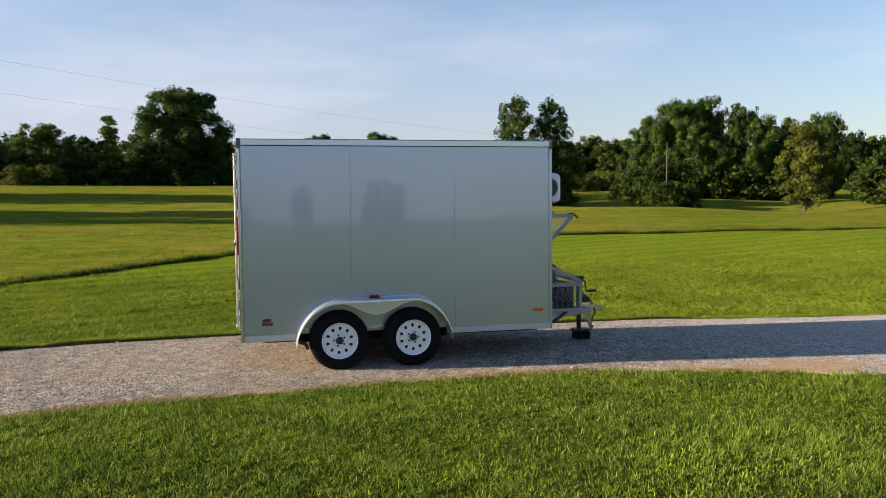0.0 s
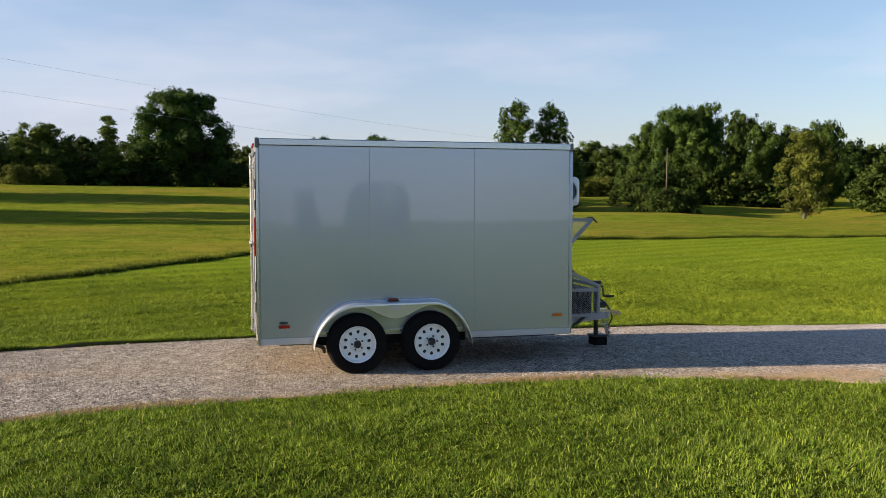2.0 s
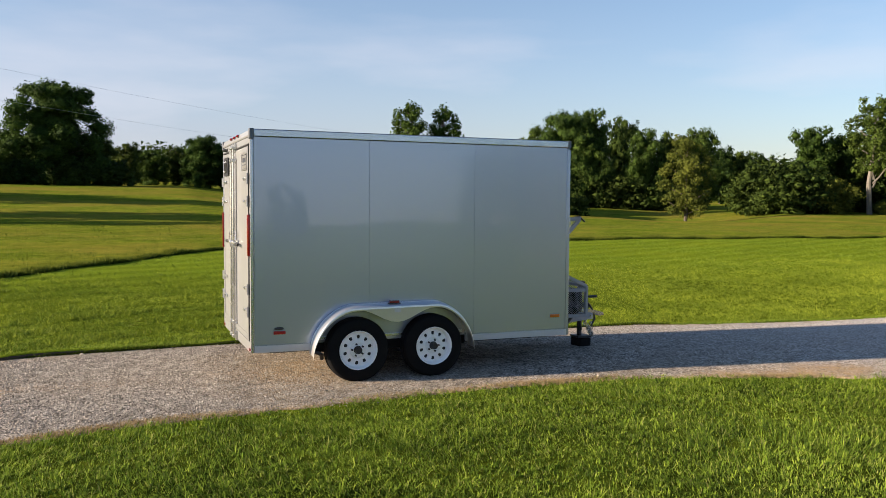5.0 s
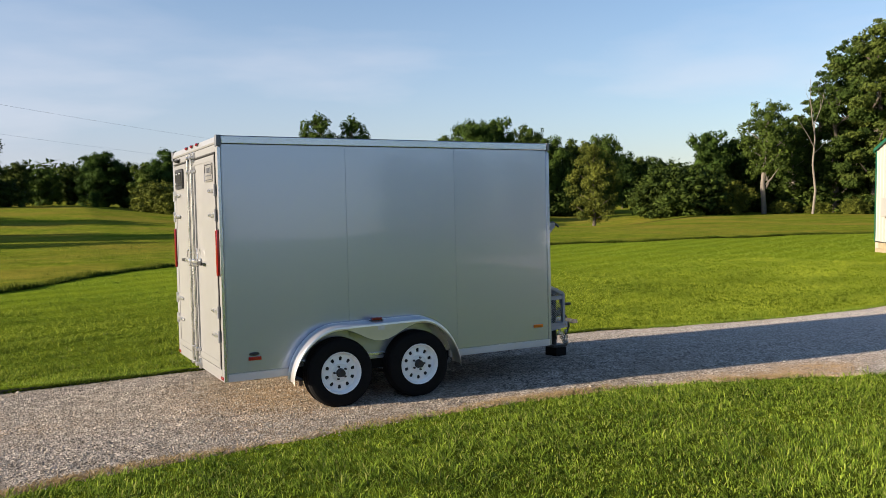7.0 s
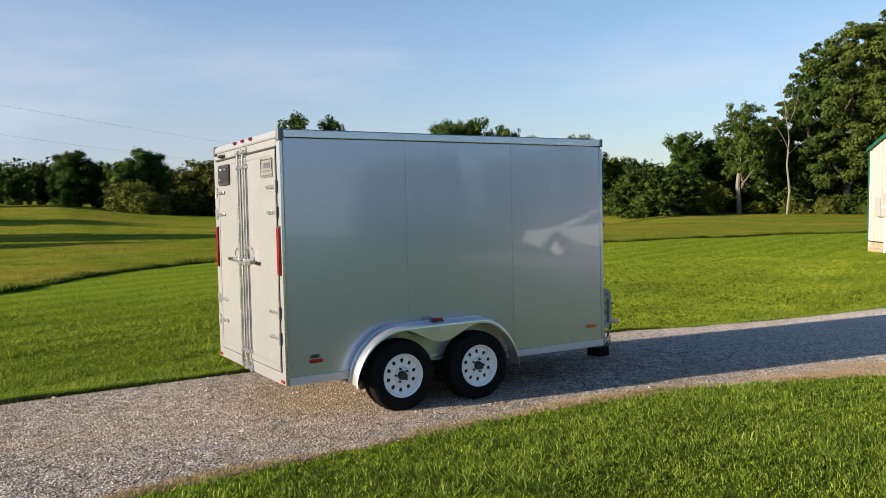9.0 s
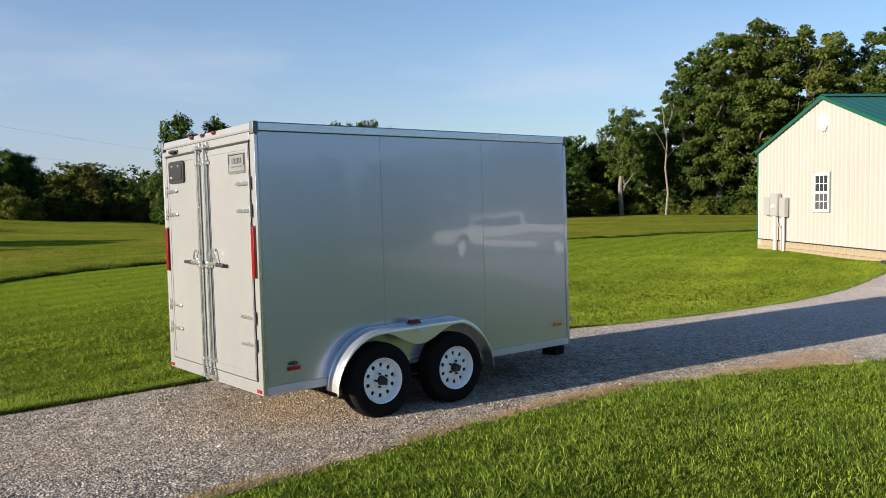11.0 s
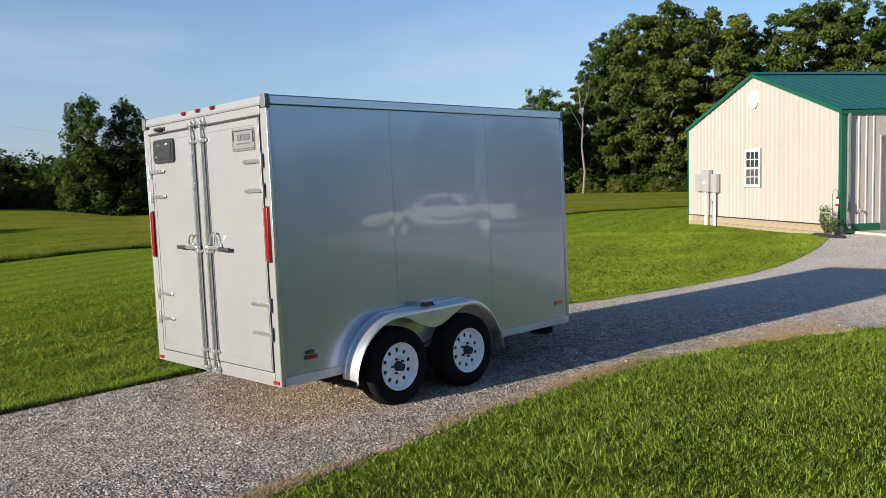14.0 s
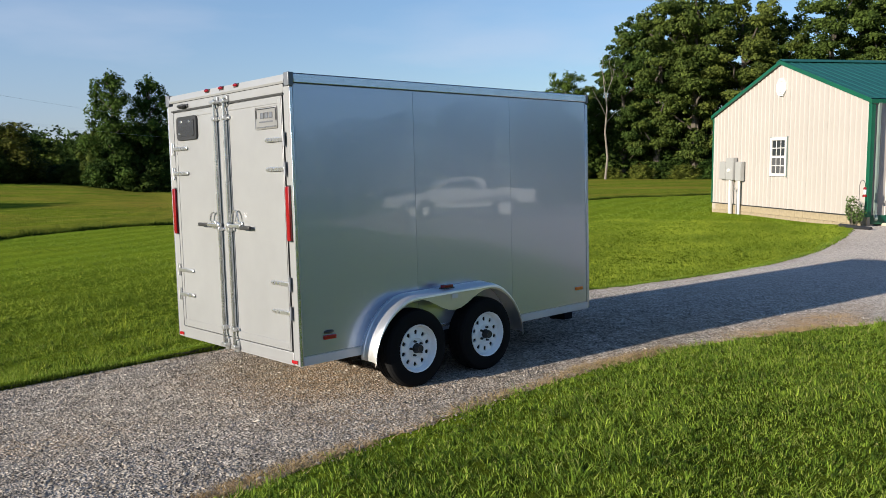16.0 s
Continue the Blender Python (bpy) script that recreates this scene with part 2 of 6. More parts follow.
RED_LENS = glow("red_lens", (0.18, 0.003, 0.007))
# red raised above the lamps' to make up for shade on the side markers
REFLECTOR = glow("red_reflector", (0.27, 0.006, 0.010))
AMBER_LENS = glow("amber_lens", (0.60, 0.14, 0.015))
FENDER = plain("polished_aluminium_fender", (0.80, 0.80, 0.79), 0.36, 0.9, 50, 0.04)
SKIRT = plain("pale_fender_skirt", (0.62, 0.60, 0.50), 0.35, 0.6, 40, 0.05)
SEAL = plain("black_door_seal", (0.02, 0.02, 0.02), 0.6)
STICKER = plain("white_sticker", (0.6, 0.6, 0.6), 0.5)
SMOKE = plain("smoked_acrylic", (0.03, 0.03, 0.032), 0.25, 0, 20, 0.1, 0, 0.2)
GRASS = ground_mat()
GRAVEL = gravel_mat()
SIDING = plain("cream_steel_siding", (0.335, 0.304, 0.28), 0.45, 0, 8, 0.04, 0, 0.1)
GREEN = plain("green_steel_trim", (0.006, 0.07, 0.036), 0.4, 0, 20, 0.1)
ROOF = plain("green_steel_roof", (0.008, 0.078, 0.074), 0.6, 0.0, 12, 0.1)
UNIT_WHITE = plain("white_air_unit_plastic", (0.82, 0.83, 0.84), 0.35, 0, 20, 0.02)
BLOCK = plain("split_face_block", (0.27, 0.22, 0.14), 0.85, 0, 9, 0.35, 0.004)
SCREEN = plain("insect_screen_glass", (0.06, 0.06, 0.065), 0.5, 0, 40, 0.15)
CONCRETE = plain("tan_concrete", (0.42, 0.36, 0.28), 0.85, 0, 14, 0.2, 0.003)
GUTTER = plain("grey_green_downspout", (0.16, 0.20, 0.185), 0.4, 0.1)
MORTAR = plain("grey_mortar", (0.30, 0.27, 0.22), 0.9, 0, 40, 0.15)
VINYL = plain("white_vinyl", (0.56, 0.55, 0.54), 0.4, 0, 20, 0.03)
METER = plain("grey_meter_enamel", (0.27, 0.268, 0.262), 0.45, 0, 20, 0.05)
GLASS = plain("dark_window_glass", (0.03, 0.035, 0.04), 0.05, 0, 6, 0.3)
BARK = plain("tree_bark", (0.075, 0.062, 0.048), 0.9, 0, 6, 0.35, 0.03)
LEAF = leaf_mat("tree_leaves", (0.01064, 0.02399, 0.004799), (0.03419, 0.06558, 0.0104), (0.07978, 0.132, 0.02079), 0.25, 0.028)
LEAF_WOOD = leaf_mat("woodland_leaves", (0.0144, 0.02812, 0.00625), (0.04159, 0.07187, 0.0125), (0.104, 0.1446, 0.02656), 0.25, 0.028)
LEAF_PLANT = leaf_mat("garden_leaves", (0.025, 0.055, 0.012), (0.07, 0.12, 0.03), (0.20, 0.26, 0.09))
DEAD_WOOD = plain("grey_dead_wood", (0.16, 0.14, 0.115), 0.85, 0, 6, 0.25, 0.02)
LEAF_YELLOW = leaf_mat("yellow_green_leaves", (0.03765, 0.05196, 0.008798), (0.08697, 0.1067, 0.01584), (0.148, 0.1624, 0.02463))
LEAF_LIGHT = leaf_mat("light_green_leaves", (0.02046, 0.04185, 0.00744), (0.0651, 0.1023, 0.01488), (0.1395, 0.186, 0.0279))
LEAF_OLIVE = leaf_mat("olive_leaves", (0.02325, 0.03348, 0.00558), (0.0558, 0.06975, 0.01116), (0.1023, 0.1116, 0.0186), 0.25, 0.028)
# dark foliage, lowered further to paint shade low in the shrubs
LEAF_DARK = leaf_mat("dark_leaves", (0.007598, 0.0184, 0.003999), (0.02355, 0.04559, 0.007198), (0.05927, 0.09434, 0.0152), 0.25, 0.028)
BLADE = leaf_mat("lawn_blades", (0.015, 0.036, 0.005), (0.122, 0.206, 0.016), (0.285, 0.375, 0.039), 0.3, 0.0, 0.22, (0.29, 0.30, 0.085), 1.3)
SOIL = plain("dark_soil", (0.05, 0.038, 0.026), 0.95, 0, 25, 0.4, 0.01)
BLADE_MID = leaf_mat("mown_lawn_blades", (0.0513, 0.0858, 0.007), (0.1459, 0.2035, 0.014), (0.3306, 0.385, 0.034), 0.2, 0.0, 0.3)
BLADE_FAR = leaf_mat("far_lawn_blades", (0.09982, 0.1493, 0.01148), (0.148, 0.2063, 0.01627), (0.1987, 0.2606, 0.02393), 0.15)
# dark blade colours that paint the shade at the foot of the grass
BLADE_SHADE = leaf_mat("shade_coloured_blades", (0.02175, 0.03915, 0.00348), (0.04785, 0.07395, 0.00609), (0.087, 0.1175, 0.01044), 0.1)
PALE_STONE = leaf_mat("pale_limestone", (0.25, 0.222, 0.198), (0.45, 0.40, 0.36), (0.64, 0.58, 0.525), 0.0)
STONE = leaf_mat("loose_limestone", (0.085, 0.073, 0.061), (0.30, 0.261, 0.218), (0.54, 0.48, 0.408), 0.0, 0.0, 0.42, None, 6)
DRY = leaf_mat("dry_straw", (0.174, 0.1131, 0.0522), (0.3132, 0.2175, 0.1044), (0.4524, 0.348, 0.1914))
STRAW = leaf_mat("field_blades", (0.05168, 0.0783, 0.006264), (0.1034, 0.1292, 0.01096), (0.1723, 0.1801, 0.02349))

# ---------- mesh tools ----------
def box(bm, x0, x1, y0, y1, z0, z1, bev=0.0):
    r = bmesh.ops.create_cube(bm, size=1, matrix=Matrix.Translation(((x0 + x1) / 2, (y0 + y1) / 2, (z0 + z1) / 2)) @ Matrix.Diagonal((x1 - x0, y1 - y0, z1 - z0, 1)))
    if bev:
        bmesh.ops.bevel(bm, geom=list({e for v in r["verts"] for e in v.link_edges}), offset=bev, segments=2, affect="EDGES", profile=0.5)
    return bm


def rod(bm, a, b, r0, r1=None, seg=10):
    a, b = Vector(a), Vector(b)
    r1 = r0 if r1 is None else r1
    m = Matrix.Translation((a + b) / 2) @ (b - a).to_track_quat("Z", "Y").to_matrix().to_4x4()
    bmesh.ops.create_cone(bm, cap_ends=True, segments=seg, radius1=r0, radius2=r1, depth=(b - a).length, matrix=m)
    return bm


def bar(bm, a, b, w, h):
    """A square-section bar from a to b."""
    a, b = Vector(a), Vector(b)
    m = Matrix.Translation((a + b) / 2) @ (b - a).to_track_quat("Z", "Y").to_matrix().to_4x4() @ Matrix.Diagonal((w, h, (b - a).length, 1))
    bmesh.ops.create_cube(bm, size=1, matrix=m)
    return bm


def pipe(bm, pts, r, seg=8):
    for a, b in zip(pts, pts[1:]):
        rod(bm, a, b, r, None, seg)
    for q in pts[1:-1]:
        bmesh.ops.create_icosphere(bm, subdivisions=1, radius=r * 1.02, matrix=Matrix.Translation(q))
    return bm


def ball(bm, c, rx, ry, rz, sub=2):
    bmesh.ops.create_icosphere(bm, subdivisions=sub, radius=1, matrix=Matrix.Translation(c) @ Matrix.Diagonal((rx, ry, rz, 1)))
    return bm


def prism(bm, poly, at, lift):
    """poly: 2D points; at(u, v) gives the place; lift: the vector by which the face is raised."""
    lo = [bm.verts.new(at(u, v)) for u, v in poly]
    hi = [bm.verts.new(v.co + Vector(lift)) for v in lo]
    k = len(poly)
    bm.faces.new(lo)
    bm.faces.new(hi[::-1])
    for i in range(k):
        bm.faces.new((lo[i], hi[i], hi[(i + 1) % k], lo[(i + 1) % k]))
    return bm


def lathe(bm, profile, centre, seg=40):
    """profile: (radius, y) pairs turned about the y axis at centre."""
    rings = []
    for r, y in profile:
        rings.append([bm.verts.new((centre[0] + r * math.cos(2 * math.pi * i / seg), centre[1] + y, centre[2] + r * math.sin(2 * math.pi * i / seg))) for i in range(seg)])
    for a, b in zip(rings, rings[1:]):
        for i in range(seg):
            bm.faces.new((a[i], a[(i + 1) % seg], b[(i + 1) % seg], b[i]))
    return bm


def mesh_of(name, bm, material, smooth=False):
    bmesh.ops.recalc_face_normals(bm, faces=bm.faces)
    me = bpy.data.meshes.new(name)
    bm.to_mesh(me)
    bm.free()
    me.materials.append(material)
    if smooth:
        me.polygons.foreach_set("use_smooth", [True] * len(me.polygons))
        me.set_sharp_from_angle(angle=radians(20))
    return me


def part(name, bm, material, parent=None, label="", smooth=True):
    ob = new(name, mesh_of(name, bm, material, smooth))
    if parent is not None:
        ob.parent = parent
    return tagged(ob, label)


def thing(name, m, label, category, group=""):
    e = new(name)
    e.empty_display_size = 0.2
    e.matrix_world = m
    return tagged(e, label, category, group)


def B():
    return bmesh.new()


def shared(name, me, parent, m, label=""):
    ob = new(name, me)
    ob.parent = parent
    ob.matrix_basis = m
    return tagged(ob, label)


def raw_mesh(name, verts, faces, material):
    """verts: (n, 3) array; faces: (m, k) array of one size."""
    me = bpy.data.meshes.new(name)
    k = faces.shape[1]
    me.vertices.add(len(verts))
    me.vertices.foreach_set("co", np.ascontiguousarray(verts, dtype=np.float32).ravel())
    me.loops.add(faces.size)
    me.loops.foreach_set("vertex_index", np.ascontiguousarray(faces, dtype=np.int32).ravel())
    me.polygons.add(len(faces))
    me.polygons.foreach_set("loop_start", np.arange(0, faces.size, k, dtype=np.int32))
    me.update(calc_edges=True)
    me.materials.append(material)
    return me

# ---------- ground ----------
NEAR_EDGE = [(-60, -30), (-30, -14), (-16, -7.0), (-9, -3.6), (-5, -2.15), (-2.15, -1.4), (-1.3, -1.2), (-0.65, -1.1), (0.95, -0.98), (2.55, -0.77), (3.8, -0.93), (4.8, -1.22), (5.7, -1.58), (6.5, -2.1), (8, -3.4), (10, -6), (12, -10), (14, -16), (17, -26)]
FAR_EDGE = [(-60, -24), (-30, -8.5), (-16, -2.6), (-10, 0.2), (-6, 1.5), (-3.1, 2.3), (-1.75, 2.54), (0, 2.66), (2.8, 2.74), (5.5, 2.7), (6.5, 2.66), (7.65, 2.25), (9.9, 1.84), (11.4, 1.72), (14.0, 1.92), (17.2, 2.62), (19.2, 3.2), (20.4, 3.85), (20.7, 4.1), (40, -8)]
MOW = [(-30, -16), (-9, 5.3), (-5, 10.3), (-3, 12.7), (-1.2, 15), (0.3, 17), (2, 18.9), (4, 20.5), (7.5, 21.6), (13, 21.4), (20, 21.8), (27, 21.5), (35, 21), (40, 19.8), (60, 15), (140, -4)]
AZ = [0, 30, 38, 47, 54, 61, 66, 70, 74, 78, 81, 86, 94, 102, 120, 150, 180]
FAR_Z = [-0.4, -0.5, -0.4, -0.5, -0.9, -0.35, -0.4, -0.9, -0.2, 0.1, 0.4, 1.3, 1.35, 1.5, 1.8, 1.4, 0.8]


def line_y(line, x):
    return np.interp(x, [p[0] for p in line], [p[1] for p in line])


def height(x, y):
    """The lie of the land, in metres, for arrays or numbers."""
    x, y = np.asarray(x, float), np.asarray(y, float)
    z = 0.048 * np.clip(-y - 0.9, 0, 9) * np.clip((x + 16) / 8, 0.35, 1)
    z = z - 0.026 * np.clip(y, 0, 5) + 0.16 * np.clip((x - 13) / 7, 0, 1) * np.clip((14 - y) / 6, 0, 1)
    # lowered here so that the drive's far edge fits the camera's view
    z = z - 0.045 * np.interp(x, [2, 4.5, 9, 13], [0, 1, 1, 0]) * np.interp(y, [0.5, 2.5, 5, 9], [0, 1, 1, 0])
    az = np.degrees(np.arctan2(y + 9.0, x))
    r = np.hypot(x, y + 9.0)
    k = np.clip((r - 34) / 70, 0, 1)
    k = k * k * (3 - 2 * k)
    far = np.interp(az, AZ, FAR_Z) + np.clip(r - 110, 0, 400) * 0.008
    z = z * (1 - k) + far * k
    # a swale before the trees to the east
    z = z - 0.8 * np.interp(az, [46, 51, 66, 71], [0, 1, 1, 0]) * np.interp(r, [66, 75, 88, 97, 108], [0, 0.2, 0.8, 1, 0])
    return z + 0.02 * np.sin(x * 0.9 + 1.3 * np.sin(y * 0.5)) * np.sin(y * 0.8) * np.clip((np.abs(y - 0.8) - 2.2) / 2, 0, 1)


def gh(x, y):
    return float(height(x, y))


def axis(lo, hi, fine, reach, growth):
    a = list(np.arange(lo, hi + 1e-6, fine))
    step = fine
    while a[-1] < reach:
        step *= growth
        a.append(a[-1] + step)
    step = fine
    while a[0] > -reach:
        step *= growth
        a.insert(0, a[0] - step)
    return np.array(a)


xs, ys = axis(-12, 30, 0.36, 1600, 1.1), axis(-12, 28, 0.36, 1600, 1.1)
gx, gy = np.meshgrid(xs, ys)
gz = height(gx, gy)
nx, ny = len(xs), len(ys)
idx = np.arange(nx * ny).reshape(ny, nx)
quads = np.stack([idx[:-1, :-1], idx[:-1, 1:], idx[1:, 1:], idx[1:, :-1]], -1).reshape(-1, 4)
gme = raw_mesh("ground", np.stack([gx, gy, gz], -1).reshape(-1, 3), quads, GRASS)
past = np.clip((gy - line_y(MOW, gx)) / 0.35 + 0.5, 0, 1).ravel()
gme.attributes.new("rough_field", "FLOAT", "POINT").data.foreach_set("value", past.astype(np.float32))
# mask of the painted shade between blades, strongest by the yard
turf_shade = np.clip((line_y(NEAR_EDGE, gx) - gy) / 0.4, 0, 1).ravel() * np.clip((gy.ravel() + 11) / 5, 0, 1) * np.clip((gx.ravel() + 11) / 5, 0, 1) * np.clip((15 - gx.ravel()) / 5, 0, 1)
turf_shade = turf_shade + 0.55 * (np.clip((gy - line_y(FAR_EDGE, gx)) / 0.3, 0, 1) * np.clip((13 - gy) / 6, 0, 1) * np.clip((18 - gx) / 6, 0, 1)).ravel()
gme.attributes.new("turf_shade", "FLOAT", "POINT").data.foreach_set("value", (turf_shade * 0.93).astype(np.float32))
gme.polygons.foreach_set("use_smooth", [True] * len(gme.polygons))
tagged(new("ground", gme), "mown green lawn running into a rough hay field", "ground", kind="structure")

# the gravel drive, a strip a finger above the soil with frayed edges
dx = np.concatenate([np.arange(-60, -12, 1.0), np.arange(-12, 40.01, 0.12)])
jag = np.random.RandomState(4)
lo = line_y(NEAR_EDGE, dx) + jag.normal(0, 0.035, len(dx)) + 0.06 * np.sin(dx * 1.7) * np.sin(dx * 0.6)
hi = line_y(FAR_EDGE, dx) + jag.normal(0, 0.025, len(dx))
lo = np.where(dx > 17, -26, lo)
t = np.concatenate([[0, 0.006], np.linspace(0.03, 0.97, 24), [0.994, 1]])[:, None]
rows_n = len(t)
dyy = lo[None] * (1 - t) + hi[None] * t
dxx = np.repeat(dx[None], rows_n, 0)
crown = np.where((t > 0.001) & (t < 0.999), 0.014, -0.01)
dzz = height(dxx, dyy) + crown
di = np.arange(dxx.size).reshape(rows_n, -1)
dq = np.stack([di[:-1, :-1], di[:-1, 1:], di[1:, 1:], di[1:, :-1]], -1).reshape(-1, 4)
dme = raw_mesh("driveway", np.stack([dxx, dyy, dzz], -1).reshape(-1, 3), dq, GRAVEL)
def clay_at(x, y):
    """Where tan fines and bare clay show through the gravel."""
    wob = 0.35 * np.sin(x * 3.1 + 1.7 * np.sin(y * 2.3)) * np.sin(y * 2.9 + x)
    a = np.clip(1.15 - np.hypot((x - 0.75) / 1.3, (y - 0.7) / 1.6) + wob * 0.5, 0, 1) * 0.65
    b = np.clip(1.5 - np.hypot((x - 5.7) / 1.4, (y + 1.4) / 0.42) + wob, 0, 1) * 0.95
    c = np.clip(1.3 - np.hypot((x + 2.6) / 1.6, (y - 0.55) / 0.22) + wob, 0, 1) * 0.45
    e = np.clip(1.2 - np.abs(y - line_y(NEAR_EDGE, x)) / 0.17 + wob, 0, 1) * 0.8
    g = np.clip(1 - np.abs(y - line_y(FAR_EDGE, x)) / 0.30 + wob, 0, 1) * 0.55
    return np.maximum.reduce([a, b, c, e, g])


dme.attributes.new("clay", "FLOAT", "POINT").data.foreach_set("value", clay_at(dxx, dyy).astype(np.float32).ravel())
# brightening in place of sunlit stone relief, growing towards the building
pale = np.clip((dxx - 4.5) / 7, 0.0, 0.85) * (1 - clay_at(dxx, dyy))
dme.attributes.new("pale", "FLOAT", "POINT").data.foreach_set("value", pale.astype(np.float32).ravel())
dme.polygons.foreach_set("use_smooth", [True] * len(dme.polygons))
tagged(new("driveway", dme), "pale grey crushed limestone gravel drive", "driveway", kind="structure")

# turf lip where the lawn stands above the far edge of the drive
tx_ = np.arange(-24, 20.3, 0.09)
ty_ = line_y(FAR_EDGE, tx_) + jag.normal(0, 0.018, len(tx_))
lip_h = (0.055 + 0.02 * np.sin(tx_ * 2.3)) * np.clip((9 - tx_) / 6, 0.25, 1)
lip = [np.stack([tx_, ty_ + o, height(tx_, ty_ + o) + k * lip_h + e], -1) for o, k, e in ((-0.03, 0, -0.03), (-0.035, 0.75, 0), (0.03, 1.0, 0), (0.20, 0.6, 0), (0.45, 0, -0.02))]
li = np.arange(5 * len(tx_)).reshape(5, -1)
lq = np.stack([li[:-1, :-1], li[:-1, 1:], li[1:, 1:], li[1:, :-1]], -1).reshape(-1, 4)
lme = raw_mesh("turf_edge", np.concatenate(lip), lq, GRASS)
# upright soil face; its dark colour also carries the shade under the lip
lme.materials.append(SOIL)
lme.polygons.foreach_set("material_index", [1 if i < len(tx_) - 1 else 0 for i in range(len(lme.polygons))])
lme.polygons.foreach_set("use_smooth", [True] * len(lme.polygons))
tagged(new("turf_edge", lme), "turf lip of the lawn above the gravel", "lawn edge", kind="structure")

def rounded_plate(y0, y1, z0, z1, r, x0, x1):
    """A flat plate with rounded corners, facing along x."""
    poly = []
    for cy, cz, a0 in ((y1 - r, z1 - r, 0), (y0 + r, z1 - r, 90), (y0 + r, z0 + r, 180), (y1 - r, z0 + r, 270)):
        poly += [(cy + r * math.cos(radians(a0 + 22.5 * k)), cz + r * math.sin(radians(a0 + 22.5 * k))) for k in range(5)]
    return prism(B(), poly, lambda u, v: (x0, u, v), (x1 - x0, 0, 0))


# ---------- the cargo trailer ----------
L, W, Z0, Z1 = 3.66, 2.075, 0.34, 2.608
DC = W / 2 - 0.012                             # where the two doors meet
HUBS = (1.071, 1.916)
trailer = thing("cargo_trailer", pose(0, 0, 0, -1.5), "silver-grey enclosed tandem-axle cargo trailer parked on the gravel drive", "trailer")

RIVET = mesh_of("rivet", ball(B(), (0, 0, 0), 0.005, 0.002, 0.005, 1), PANEL, True)
# skins
for side, y0, y1 in (("near", 0.0, 0.018), ("far", W - 0.018, W)):
    for i, (a, b) in enumerate(((0.019, 1.2351), (1.2369, 2.4571), (2.4589, L - 0.03))):
        bm = box(B(), a, b, y0, y1, Z0 + 0.0725, Z1 - 0.0795, 0.0012)
        bmesh.ops.subdivide_edges(bm, edges=[q for q in bm.edges if q.calc_length() > 0.5], cuts=11, use_grid_fill=True)
        # the thin sheet bows a little between the posts, each one its own way
        for v in bm.verts:
            u, w = (v.co.x - a) / (b - a), (v.co.z - Z0) / (Z1 - Z0)
            v.co.y += (-1 if side == "near" else 1) * (0.0035, 0.0015, -0.002)[i] * math.sin(math.pi * min(max(u, 0), 1)) * math.sin(math.pi * min(max(w, 0), 1))
        part("side_panel", bm, PANEL, trailer, "silver-grey painted aluminium sheet")
part("body", box(B(), 0.03, L - 0.002, 0.019, W - 0.019, Z0 + 0.01, Z1 - 0.03, 0.004), DARK_CAP, trailer, "inner box of the trailer")
part("front_panel", box(B(), L - 0.001, L + 0.012, 0.02, W - 0.02, Z0 + 0.04, Z1 - 0.05, 0.003), PANEL, trailer)
# a slightly crowned roof sheet
bm = B()
prism(bm, [(-0.012, Z1 - 0.012), (0.3, Z1 - 0.008), (W / 2, Z1 - 0.004), (W - 0.3, Z1 - 0.008), (W + 0.012, Z1 - 0.012), (W + 0.012, Z1 - 0.03), (-0.012, Z1 - 0.03)], lambda u, v: (0.01, u, v), (L - 0.02, 0, 0))
part("roof", bm, ALU, trailer, "bright aluminium roof sheet", False)
# rails
for y0, y1 in ((-0.014, 0.02), (W - 0.02, W + 0.014)):
    bm = B()
    box(bm, 0.03, L - 0.02, y0, y1, Z1 - 0.076, Z1 - 0.006, 0.006)
    part("top_rail", bm, ALU, trailer, "extruded aluminium top rail")
    ym = y0 - 0.001 if y0 < 1 else y1 - 0.004
    part("rail_seal", box(B(), 0.03, L - 0.02, ym + 0.003, ym + 0.01, Z1 - 0.0792, Z1 - 0.0765), SEAL, trailer, "dark sealant line")
    for a, b in ((0.03, 0.60), (2.36, L - 0.01)):
        bm = box(B(), a, b, y0 + 0.006, y1 - 0.006, Z0, Z0 + 0.072, 0.004)
        part("bottom_rail", bm, RAIL, trailer, "pale bottom rail")
    # rivets along the rear post and the rails
    for k in range(27):
        shared("rivet", RIVET, trailer, Matrix.Translation((0.064, -0.0005 if y0 < 1 else W + 0.0005, 0.47 + k * 0.077)))
    for k in range(12):
        shared("rivet", RIVET, trailer, Matrix.Translation((0.2 + k * 0.3, y0 - 0.0005 if y0 < 1 else y1 + 0.0005, Z1 - 0.03)))
    part("rail_cap_line", box(B(), 0.03, L - 0.02, y0 + 0.004, y1 - 0.004, Z1 - 0.005, Z1 - 0.002), DARK_CAP, trailer, "dark roof seam")
